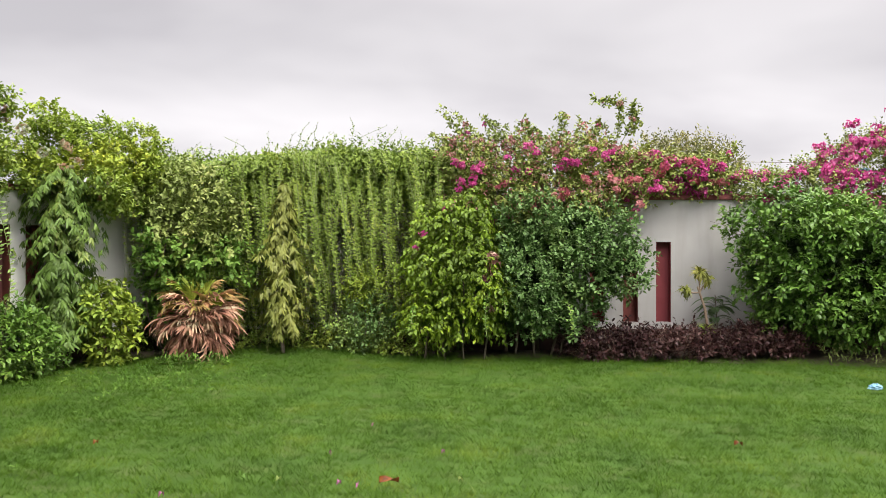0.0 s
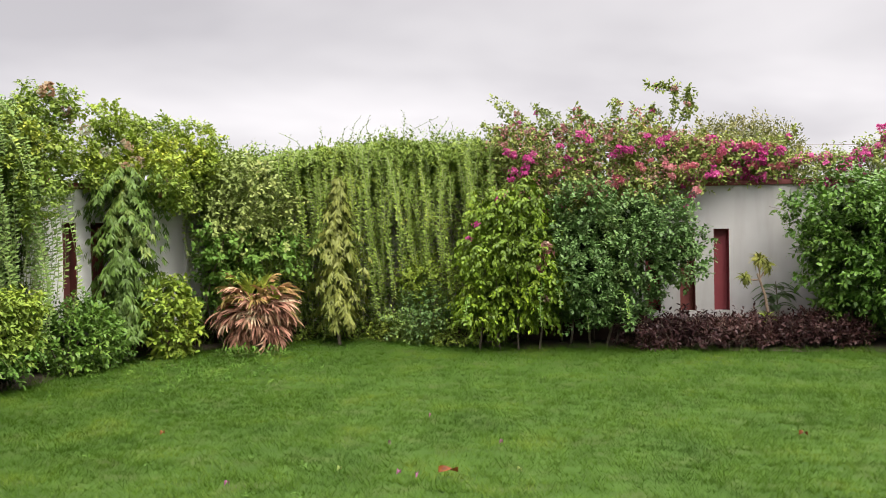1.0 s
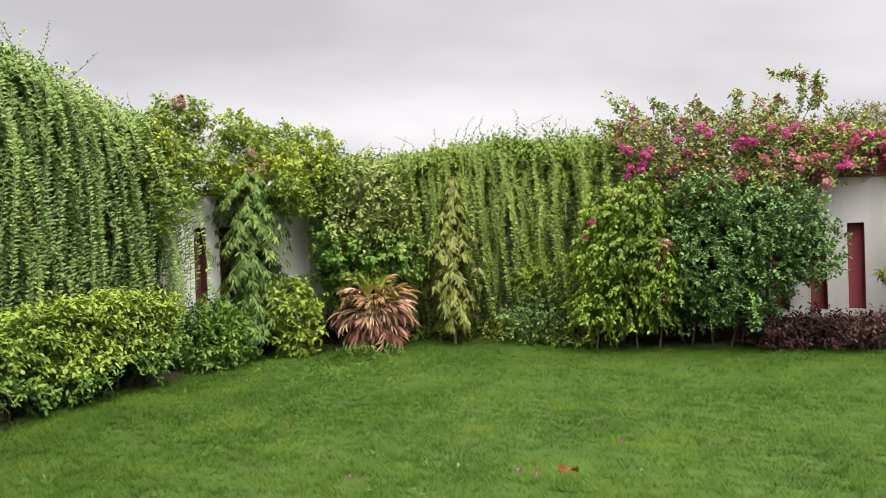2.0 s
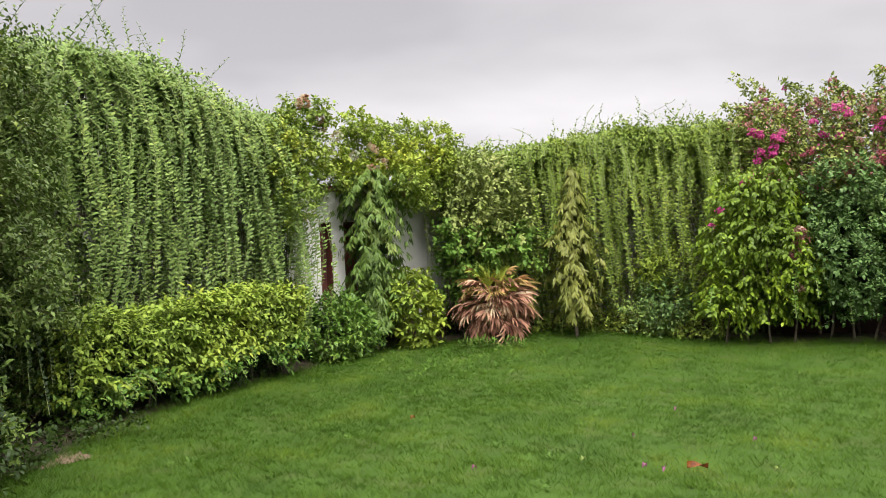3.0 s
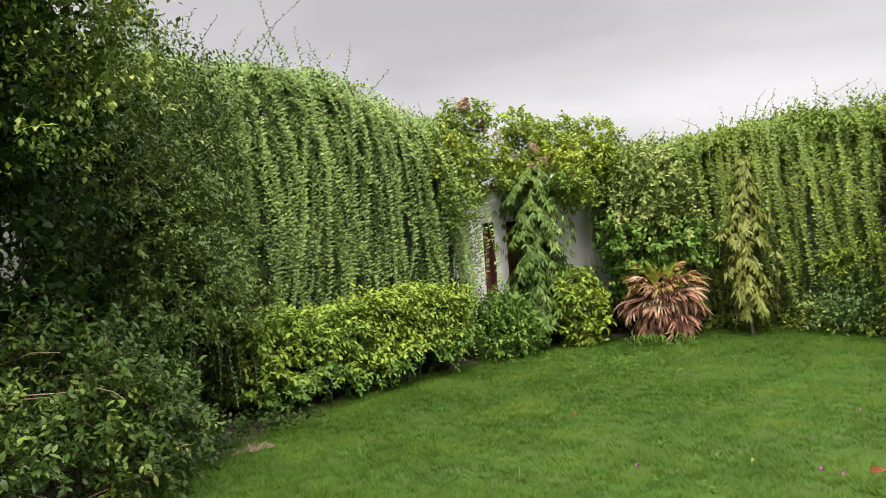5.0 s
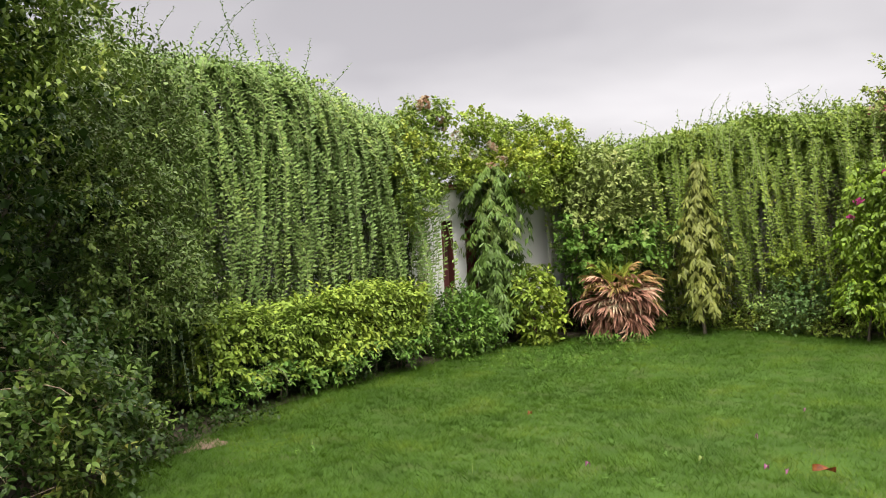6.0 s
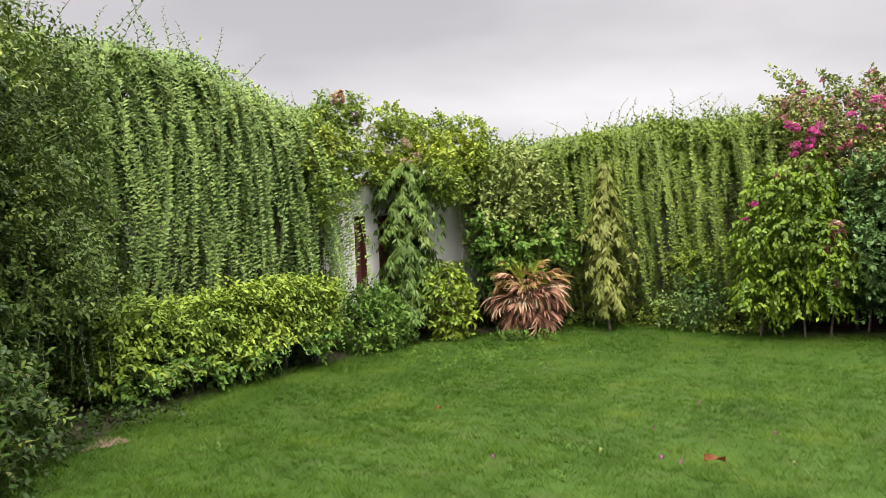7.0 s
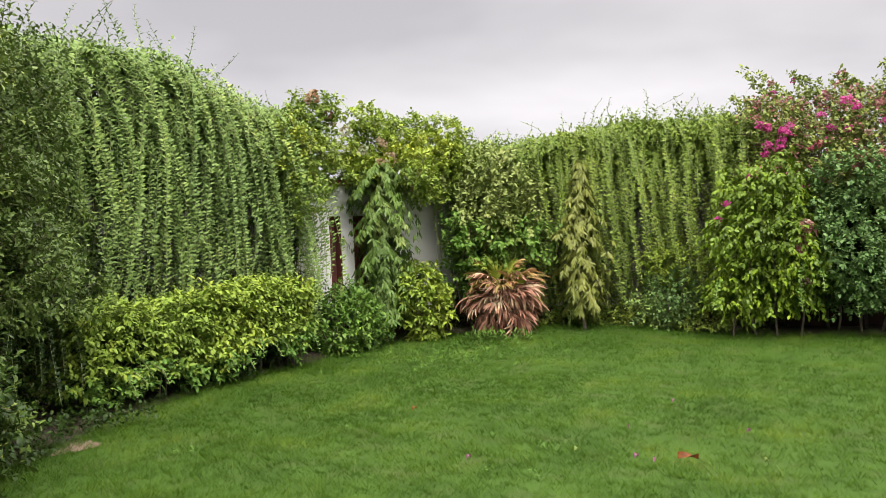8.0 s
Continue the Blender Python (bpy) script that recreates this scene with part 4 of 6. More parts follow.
    twig = dict(length=0.20, per=11, L=0.058, W=0.028, droop=0.08, side_up=0.8, opposite=True)
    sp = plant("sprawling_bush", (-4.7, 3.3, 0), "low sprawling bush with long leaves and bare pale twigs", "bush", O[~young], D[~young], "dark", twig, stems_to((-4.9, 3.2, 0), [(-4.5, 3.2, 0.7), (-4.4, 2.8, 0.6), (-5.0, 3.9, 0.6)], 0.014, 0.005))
    part("young_foliage", rel(twigs(O[young], D[young], **twig)[0], (-4.7, 3.3, 0)), M["grey_green"], sp, "grey-green leaves lightened where they face up")
    for a, b in (((-5.2, 3.2, 0.80), (-4.25, 3.55, 0.72)), ((-5.0, 2.7, 0.66), (-4.15, 3.05, 0.50)), ((-4.9, 3.6, 0.62), (-4.32, 3.42, 0.28)), ((-4.8, 2.9, 0.45), (-4.2, 3.2, 0.20)), ((-4.7, 2.3, 0.30), (-4.05, 2.8, 0.26)), ((-5.1, 2.9, 0.95), (-4.5, 2.85, 1.02)), ((-5.0, 3.5, 1.0), (-4.35, 3.2, 0.95)), ((-4.75, 3.3, 0.5), (-4.1, 3.5, 0.55)), ((-4.8, 2.6, 0.8), (-4.0, 2.9, 0.75)), ((-4.6, 2.5, 0.5), (-4.0, 2.5, 0.35))):
        part("bare_twig", rel(limb(a, b, 0.006, 0.002, 0.08), (-4.7, 3.3, 0)), M["twig"], sp, "bare pale twig")
    # yellowing sprigs among it
    O, out = crown([((-4.35, 3.1, 0.36), (0.28, 0.3, 0.26))], 20, depth=0.8)
    part("yellowing_leaves", rel(twigs(O, blend_way(out, 0.1, 0.6), 0.16, 6, 0.085, 0.032, droop=0.2)[0], (-4.7, 3.3, 0)), M["mast"], sp, "yellowing leaves")
    # low leaves along the ground, in the dark leaf colour
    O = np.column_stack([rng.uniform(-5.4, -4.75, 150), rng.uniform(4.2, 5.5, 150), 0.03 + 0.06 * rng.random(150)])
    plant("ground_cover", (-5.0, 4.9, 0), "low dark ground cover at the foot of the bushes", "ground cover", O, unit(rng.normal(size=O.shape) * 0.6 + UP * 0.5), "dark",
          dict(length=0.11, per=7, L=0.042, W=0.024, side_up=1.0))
    # Strands in the dark leaf colour, which carries the shade of the hollow
    root = thing("shade_vine", (-5.6, 5.2, 0), "leafy vine coloured dark for shade, trailing beside the hedge", "vine")
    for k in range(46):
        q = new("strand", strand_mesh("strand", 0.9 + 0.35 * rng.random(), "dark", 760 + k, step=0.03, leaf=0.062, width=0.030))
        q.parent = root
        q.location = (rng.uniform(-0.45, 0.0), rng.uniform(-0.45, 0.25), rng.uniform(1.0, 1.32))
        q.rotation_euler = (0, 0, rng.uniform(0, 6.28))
    # Undergrowth added to darken the hollow and hide the wall behind it
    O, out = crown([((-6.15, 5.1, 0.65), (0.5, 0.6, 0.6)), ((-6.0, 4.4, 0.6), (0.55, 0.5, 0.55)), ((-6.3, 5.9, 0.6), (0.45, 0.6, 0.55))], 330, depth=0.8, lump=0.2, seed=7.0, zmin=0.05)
    plant("undergrowth", (-6.1, 5.0, 0), "dark undergrowth added to darken the hollow behind the hedge end", "shrub", O, blend_way(out, 0.2, 0.6), "dark",
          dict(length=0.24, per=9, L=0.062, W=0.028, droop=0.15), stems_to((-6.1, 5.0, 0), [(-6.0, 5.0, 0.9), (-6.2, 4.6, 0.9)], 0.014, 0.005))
    # thin leafy suckers whose dark colour deepens the shaded gap beside the hedge
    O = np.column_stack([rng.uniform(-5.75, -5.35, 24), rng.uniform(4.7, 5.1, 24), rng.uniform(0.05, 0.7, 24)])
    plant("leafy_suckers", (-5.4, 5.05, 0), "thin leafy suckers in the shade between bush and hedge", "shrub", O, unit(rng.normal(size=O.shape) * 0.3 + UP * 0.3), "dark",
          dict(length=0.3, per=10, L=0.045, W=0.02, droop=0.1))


def build_left_shrubs():
    # medium green shrub in front of the niche wall
    blobs = [((-4.97, 9.16, 0.32), (0.30, 0.28, 0.34)), ((-4.98, 9.40, 0.42), (0.38, 0.38, 0.42)), ((-4.95, 9.75, 0.34), (0.36, 0.36, 0.34))]
    O, out = crown(blobs, 760, depth=0.5, lump=0.18, seed=3.0, zmin=0.05)
    plant("green_shrub", (-5.0, 9.2, 0), "leafy mid-green shrub in front of the niche wall", "shrub", O, blend_way(out, 0.4, 0.5), "hedge",
          dict(length=0.16, per=9, L=0.070, W=0.032, side_up=0.8), stems_to((-5.05, 9.2, 0), [(-5.0, 8.8, 0.8), (-5.0, 9.3, 0.9), (-4.9, 9.7, 0.7)], 0.014, 0.005))
    # golden shrub
    blobs = [((-4.32, 10.35, 0.58), (0.25, 0.27, 0.46)), ((-4.28, 10.5, 0.40), (0.24, 0.24, 0.34)), ((-4.36, 10.25, 0.78), (0.20, 0.22, 0.22))]
    O, out = crown(blobs, 330, depth=0.45, lump=0.16, seed=4.0, zmin=0.06)
    plant("golden_shrub", (-4.5, 10.4, 0), "small rounded shrub with yellow-green leaves", "shrub", O, blend_way(out, 0.3, 0.45), "lime",
          dict(length=0.16, per=9, L=0.092, W=0.044, droop=0.2), stems_to((-4.5, 10.4, 0), [(-4.5, 10.4, 0.8), (-4.45, 10.5, 0.6)], 0.012, 0.005))
    # drooping mast tree against the left wall
    build_mast_tree((-4.75, 10.07, 0), 2.50, 0.50, "mast_green", "young tree with long drooping leaves against the niche wall", 280, ((0, 0.70), (0.3, 0.85), (0.6, 1.05), (0.9, 1.1), (1.0, 0.9)), low=0.30)
    # pale shrub in the corner
    blobs = [((-3.72, 11.15, 1.85), (0.40, 0.38, 0.75)), ((-3.45, 11.25, 2.0), (0.42, 0.36, 0.55)), ((-3.2, 11.36, 1.62), (0.42, 0.30, 0.36)), ((-3.92, 11.15, 1.05), (0.26, 0.30, 0.5)), ((-3.6, 11.42, 1.5), (0.45, 0.30, 0.40))]
    blobs = clumps(blobs, 40, 0.18, seed=5.0, zmin=0.5)
    O, out = crown(blobs, 1050, depth=0.55, lump=0.24, seed=5.0, zmin=0.6)
    D = blend_way(out, 0.25, 0.5)
    # Leaves lower down take the darker mid-green and are sparser
    young = O[:, 2] + 0.15 * rng.normal(size=len(O)) > 1.55
    twig = dict(length=0.20, per=9, L=0.070, W=0.039, droop=0.10, side_up=0.5)
    ob = plant("corner_shrub", (-3.7, 11.3, 0), "tall loose shrub with pale green leaves in the wall corner", "shrub", O[young], D[young], "pale", twig,
               stems_to((-3.75, 11.35, 0), [(-3.8, 11.2, 2.2), (-3.4, 11.3, 2.1), (-3.3, 11.2, 1.6), (-3.9, 11.1, 1.4)], 0.018, 0.006))
    low = ~young & (rng.random(len(O)) < 0.7)
    part("older_foliage", rel(twigs(O[low], D[low], **{**twig, "L": 0.085, "W": 0.046})[0], (-3.7, 11.3, 0)), M["mid_green"], ob, "mid-green lower leaves")


def build_mast_tree(at, height, radius, mat, label, n, profile, low=0.25, reach=1.0):
    """A slender trunk with drooping sprays; each spray ends in fans of long hanging leaves. profile: (height share, width share) pairs."""
    at = np.array(at, float)
    prof = np.array(profile, float)
    ob = thing("drooping_tree", at, label, "tree", "drooping trees")
    t = (np.arange(n) + rng.random(n)) / n
    a = np.arange(n) * 2.39996 + rng.normal(size=n) * 0.4
    r = radius * np.interp(t, prof[:, 0], prof[:, 1]) * (0.30 + 0.80 * rng.random(n) ** 0.7)
    z = low + (height - low) * t
    way = np.stack([np.cos(a), np.sin(a), 0 * a], -1)
    tip = np.stack([0 * r, 0 * r, z], -1) + way * r[:, None]
    root_z = np.minimum(z + 0.25 * r + 0.12, height - 0.04)
    start = np.stack([0 * r, 0 * r, root_z], -1)
    # three fans along each spray, at its end and behind it
    F = np.concatenate([tip * (1 - f) + start * f + UP * (0.10 * np.sin(np.pi * f) * r)[:, None] for f in (0.0, 0.22, 0.45, 0.7)])
    W3 = unit(np.tile(way, (4, 1)) + rng.normal(size=(4 * n, 3)) * np.array([0.45, 0.45, 0.0]))
    m, per = len(F), 8
    side = np.stack([-W3[:, 1], W3[:, 0], 0 * W3[:, 0]], -1)
    u = np.linspace(-0.75, 0.75, per)[None] + rng.normal(size=(m, per)) * 0.14
    A = W3[:, None] * (0.50 - 0.35 * np.abs(u) + 0.12 * rng.normal(size=(m, per)))[..., None] * reach + side[:, None] * u[..., None] - UP * (0.85 + 0.15 * rng.normal(size=(m, per)))[..., None]
    N = W3[:, None] * 0.7 + UP * 0.6 + rng.normal(size=(m, per, 3)) * 0.22
    P = F[:, None] + rng.normal(size=(m, per, 3)) * 0.012
    k = (0.62 + 0.5 * rng.random((m, per))) * (1.0 - 0.25 * np.tile(t, 4)[:, None])
    part("crown", leaves(P.reshape(-1, 3), A.reshape(-1, 3), N.reshape(-1, 3), (0.138 * k).ravel(), (0.033 * k).ravel(), fold=0.10, curl=0.10), M[mat], ob)
    bough = sticks(start, tip - start, np.linalg.norm(tip - start, axis=1), 0.004)
    tagged(part("twigwork", bough, M["stem"], ob), kind="stuff")
    part("trunk", limb((0, 0, -0.05), (0.02, 0, height - 0.06), 0.028, 0.006, 0.02, 10, 7), M["bark"], ob, smooth=True)
    return ob


def build_palm():
    """A squat fan palm: green fans on top, dry pink-brown ones hanging round it."""
    at = np.array((-3.31, 10.92, 0.0))
    root = thing("spiky_palm", at, "squat fan palm, green centre and drooping dry pink-brown fronds", "palm")

    def fan(lift, sag, stalk, L, W, segs, spread, mat, seed):
        """One leaf: a stalk and a fan of pleated straps that sag under their weight."""
        r = np.random.default_rng(seed)
        ca, sa = math.cos(lift), math.sin(lift)
        tip = np.array([ca * stalk, 0, sa * stalk])
        soups = [tube([(0, 0, 0), tip * 0.5 + UP * 0.01, tip], [0.007, 0.006, 0.005], 4)]
        n = 7
        t = np.linspace(0, 1, n)
        for k in range(segs):
            yaw = spread * (2 * k / (segs - 1) - 1) + r.normal() * 0.06
            l = L * (0.75 + 0.35 * r.random()) * (1 - 0.25 * abs(yaw) / spread)
            e = lift - sag * (0.7 + 0.6 * r.random()) * t ** 1.1
            step = l / (n - 1)
            w = 0.5 * W * np.sin(np.pi * np.clip(0.14 + 0.86 * t, 0, 1)) ** 0.6
            w[-1] = 0.002
            cy, sy = math.cos(yaw), math.sin(yaw)
            run = np.stack([cy * np.cos(e), sy + 0 * t, cy * np.sin(e) - 0.35 * abs(sy) * sag * t], -1)
            run = unit(run)
            mid = tip + np.concatenate([[[0, 0, 0]], np.cumsum(run[:-1] * step, axis=0)])
            tw = r.normal() * 0.5
            side = unit(np.cross(run, np.array([-math.sin(lift) * math.cos(tw), math.sin(tw), math.cos(lift) * math.cos(tw)])))
            V = np.stack([mid + side * w[:, None] + UP * (w * 0.4)[:, None], mid, mid - side * w[:, None] + UP * (w * 0.4)[:, None]], 1).reshape(-1, 3)
            b = 3 * np.arange(n - 1)[:, None]
            T = np.concatenate([b + np.array(q) for q in ((0, 1, 4), (0, 4, 3), (1, 2, 5), (1, 5, 4))])
            soups.append((V, T))
        return tri_mesh("frond", *join(*soups), M[mat])

    sorts = (("frond_green", 14, (0.65, 1.40), (0.5, 1.2), 0.24, 0.30, 0.66, "green fan frond"), ("frond_mid", 24, (0.25, 0.95), (0.8, 1.6), 0.28, 0.38, 0.66, "yellowing fan frond"),
             ("frond_dry", 108, (-0.6, 0.6), (0.7, 1.9), 0.25, 0.37, 0.50, "dry pink-brown fan frond"))
    for mat, count, lift, sag, stalk, L, h, label in sorts:
        for k in range(count):
            v = rng.random()
            ob = new("frond", fan(lift[0] + (lift[1] - lift[0]) * v, rng.uniform(*sag), stalk * (0.7 + 0.5 * rng.random()), L * (0.65 + 0.5 * rng.random()), 0.030, 9, rng.uniform(0.45, 0.8), mat, 400 + 11 * k + count))
            ob.parent = root
            a = k * 2.39996 + rng.normal() * 0.2
            z = h + rng.uniform(-0.08, 0.08) if mat != "frond_dry" else 0.42 + 0.26 * v + rng.uniform(-0.06, 0.06)
            ob.location = (0.05 * math.cos(a), 0.05 * math.sin(a), z)
            ob.rotation_euler = (rng.normal() * 0.35, rng.normal() * 0.22, a)
            tagged(ob, label)
    part("trunk", tube([(0, 0, -0.05), (0.01, 0, 0.3), (0, 0.01, 0.66)], [0.10, 0.085, 0.06], 9), M["bark"], root, smooth=True)
    # small green tuft at its foot
    O = at + np.column_stack([rng.uniform(-0.4, 0.55, 50), rng.uniform(-0.62, -0.45, 50), 0.02 + 0.04 * rng.random(50)])
    plant("foot_tuft", (-3.4, 10.6, 0), "low green tuft in front of the palm", "plant", O, unit(rng.normal(size=O.shape) * 0.5 + UP), "weed", dict(length=0.1, per=6, L=0.08, W=0.016))


def build_back_shrubs():
    build_mast_tree((-2.19, 11.20, 0), 2.42, 0.42, "mast", "slender young tree with drooping yellow-green leaves before the creeper", 120, ((0, 0.45), (0.12, 0.95), (0.4, 1.0), (0.7, 0.6), (1.0, 0.06)), low=0.30)
    # bright sprig and bluish shrub at the creeper's foot
    O, out = crown([((-1.12, 11.45, 0.95), (0.34, 0.22, 0.30))], 170, depth=0.7, lump=0.25, seed=1.2)
    plant("bright_shrub", (-1.12, 11.5, 0), "small bright green shrub before the hanging creeper", "shrub", O, blend_way(out, 0.4, 0.5), "vine",
          dict(length=0.16, per=9, L=0.05, W=0.026), stems_to((-1.12, 11.5, 0), [(-1.2, 11.45, 1.0), (-1.0, 11.45, 1.05), (-1.1, 11.4, 0.8)], 0.01, 0.004))
    O, out = crown([((-1.15, 11.35, 0.36), (0.40, 0.25, 0.34)), ((-1.0, 11.4, 0.6), (0.3, 0.22, 0.25))], 330, depth=0.7, lump=0.25, seed=2.2, zmin=0.03)
    plant("low_shrub", (-1.1, 11.4, 0), "low grey-green shrub at the foot of the creeper", "shrub", O, blend_way(out, 0.3, 0.6), "citrus", dict(length=0.15, per=8, L=0.05, W=0.026))
    # ragged green foot of the creeper
    x = rng.uniform(-2.9, -0.3, 520)
    O = np.column_stack([x, bed_edge_y(x) + rng.uniform(-0.05, 0.28, 520), 0.04 + 0.30 * rng.random(520) ** 1.5])
    plant("creeper_foot", (-1.6, 11.6, 0), "ragged green growth along the foot of the creeper", "creeper", O, unit(rng.normal(size=O.shape) * 0.5 + UP * 0.3 - np.array([0, 0.4, 0])), "creeper",
          dict(length=0.15, per=8, L=0.05, W=0.025, droop=0.15))
    # yellow-green fig, clipped like a column, on thin stems
    blobs = [((0.10, 10.98, 1.62), (0.42, 0.38, 0.48)), ((0.12, 10.95, 1.1), (0.60, 0.45, 0.55)), ((0.12, 10.95, 0.74), (0.56, 0.45, 0.42)), ((0.42, 11.0, 1.45), (0.36, 0.35, 0.40)), ((-0.08, 10.98, 0.72), (0.40, 0.38, 0.36)), ((0.45, 10.98, 0.8), (0.42, 0.4, 0.5)), ((0.3, 10.98, 1.75), (0.42, 0.38, 0.36)), ((-0.1, 10.98, 1.35), (0.42, 0.4, 0.42))]
    blobs = clumps(blobs, 46, 0.14, flat=1.2, seed=9.0, zmin=0.35, inner=0.84)
    O, out = crown(blobs, 1650, depth=0.42, lump=0.16, seed=9.0, zmin=0.42)
    stems = [limb((x, 10.98, -0.03), (x + dx, 11.0, 1.1), 0.017, 0.008, 0.03) for x, dx in ((0.03, -0.05), (0.28, 0.0), (0.55, 0.02), (-0.25, 0.1))]
    plant("fig_column", (0.2, 11.0, 0), "upright weeping fig with drooping yellow-green leaves on thin stems", "tree", O, unit(out * 0.7 - UP * 0.15 + rng.normal(size=out.shape) * 0.4), "ficus",
          dict(length=0.16, per=8, L=0.070, W=0.036, droop=0.95, side_up=0.5, jitter=0.25), stems)
    # dark bushy citrus
    blobs = [((1.46, 11.0, 1.05), (0.56, 0.50, 0.60)), ((1.35, 11.05, 1.55), (0.55, 0.45, 0.42)), ((1.85, 11.1, 1.72), (0.46, 0.4, 0.36)), ((2.22, 10.95, 1.24), (0.38, 0.40, 0.30)), ((2.38, 10.95, 1.30), (0.30, 0.36, 0.28)), ((1.15, 11.05, 0.85), (0.45, 0.42, 0.52)), ((1.38, 10.95, 0.66), (0.44, 0.42, 0.40)), ((1.0, 11.15, 1.3), (0.35, 0.35, 0.5))]
    blobs = clumps(blobs, 44, 0.25, seed=11.0, zmin=0.4, inner=0.66)
    O, out = crown(blobs, 2300, depth=0.40, lump=0.24, seed=11.0, zmin=0.34, freq=3.5)
    stems = [limb((x, 11.1, -0.03), b, 0.02, 0.008, 0.05) for x, b in ((0.95, (1.1, 11.05, 1.0)), (1.25, (1.4, 11.05, 1.3)), (1.6, (1.7, 11.05, 1.1)), (1.75, (2.3, 11.0, 1.2)), (1.45, (1.9, 11.1, 1.7)))]
    bush = plant("citrus_bush", (1.5, 11.05, 0), "dense dark green bush with glossy leaves against the white wall", "bush", O, blend_way(out, 0.35, 0.45), "citrus",
          dict(length=0.16, per=9, L=0.062, W=0.039, side_up=0.8, jitter=0.25), stems)
    # Inner leaves far darker than the crown paint in its shaded gaps
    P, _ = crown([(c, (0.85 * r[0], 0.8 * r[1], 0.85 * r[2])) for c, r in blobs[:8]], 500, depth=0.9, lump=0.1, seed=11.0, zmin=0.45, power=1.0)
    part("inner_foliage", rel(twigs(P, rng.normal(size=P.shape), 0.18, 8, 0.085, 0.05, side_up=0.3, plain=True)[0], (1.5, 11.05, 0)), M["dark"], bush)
    # hanging strands below the bushes
    n = 0
    for x, z, L in ((0.62, 0.95, 0.85), (1.10, 0.7, 0.6), (1.58, 0.75, 0.72), (0.75, 0.8, 0.6), (-0.38, 0.7, 0.6)):
        ob = new("trailing_vine", strand_mesh("trailing_vine", L, "mid_green", 700 + n, leaf=0.06, width=0.032))
        ob.location = (x, 10.72, z)
        tagged(ob, "single leafy vine trailing below the bushes", "vine", "trailing vines")
        n += 1
    # purple hedge
    O, out = slab(1.78, 4.70, 10.68, 11.30, 0.05, 0.27, 1500, depth=0.20, seed=1.0, lump=0.13)
    stems = []
    for _ in range(90):
        x = rng.uniform(1.85, 4.65)
        stems.append(limb((x, rng.uniform(10.66, 11.1), -0.02), (x + rng.normal() * 0.12, rng.uniform(10.64, 11.1), rng.uniform(0.26, 0.42)), 0.006, 0.003, 0.06, 5, 4))
    plant("purple_hedge", (3.2, 11.15, 0), "low hedge with dark purple leaves and thin brown twigs", "hedge", O, blend_way(out, 0.55, 0.45), "purple",
          dict(length=0.19, per=9, L=0.066, W=0.027, side_up=0.6, stem=0.0025, jitter=0.4), stems, twig_mat="twig")
    # big clipped bush
    blobs = [((5.22, 11.0, 1.35), (1.15, 0.72, 1.02)), ((4.84, 11.0, 1.78), (0.86, 0.65, 0.60)), ((5.9, 11.0, 1.45), (1.05, 0.75, 0.98)), ((4.95, 11.0, 1.1), (0.66, 0.62, 0.66)), ((5.5, 10.9, 0.85), (1.1, 0.75, 0.65)), ((6.9, 10.9, 1.4), (1.1, 0.8, 1.0)), ((4.52, 11.0, 1.86), (0.42, 0.5, 0.50)), ((4.56, 11.0, 1.20), (0.40, 0.5, 0.62))]
    blobs = [((x, y, 0.90 * z), (a, b, 0.92 * c)) for (x, y, z), (a, b, c) in blobs]
    blobs = clumps(blobs, 90, 0.17, seed=13.0, zmin=0.3, inner=0.88)
    O, out = crown(blobs, 3500, depth=0.40, lump=0.16, seed=13.0, zmin=0.16, freq=2.5)
    stems = [limb((x, 11.2, -0.03), (x + rng.normal() * 0.4, 11.1, 1.2), 0.03, 0.01, 0.05) for x in (4.7, 5.0, 5.4, 5.9, 6.5)]
    bush = plant("clipped_bush", (5.3, 11.1, 0), "large rounded dark green bush with glossy leaves beside the white wall", "bush", O, blend_way(out, 0.2, 0.4), "hedge",
          dict(length=0.17, per=9, L=0.080, W=0.042, droop=0.16, side_up=0.9, jitter=0.25), stems)
    # Dark inner leaves colour the inside of the bush as shade
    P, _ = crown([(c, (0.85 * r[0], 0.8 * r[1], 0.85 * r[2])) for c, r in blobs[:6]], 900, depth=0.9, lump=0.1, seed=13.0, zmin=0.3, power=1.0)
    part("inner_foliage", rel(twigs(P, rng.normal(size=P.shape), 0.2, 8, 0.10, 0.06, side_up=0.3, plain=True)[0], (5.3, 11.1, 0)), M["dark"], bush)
    # thin sprigs reaching over the wall's face
    root = thing("wall_sprig", (4.15, 11.6, 0), "thin leafy sprig hanging across the white wall", "vine")
    part("stem", rel(limb((4.8, 11.55, -0.02), (4.25, 11.6, 1.95), 0.006, 0.004, 0.03), (4.15, 11.6, 0)), M["bark"], root)
    for k, (x, z, L) in enumerate(((3.86, 1.78, 0.62), (3.95, 1.9, 0.45), (4.02, 1.75, 0.5), (3.98, 2.0, 0.4))):
        q = new("strand", strand_mesh("strand", L, "hedge", 640 + k, step=0.03, leaf=0.06, width=0.03))
        q.parent = root
        q.location = (x - 4.15, 0.14, z)
        part("twig", rel(limb((4.27, 11.6, z - 0.05), (x, 11.74, z + 0.12), 0.004, 0.002, 0.05), (4.15, 11.6, 0)), M["bark"], root)


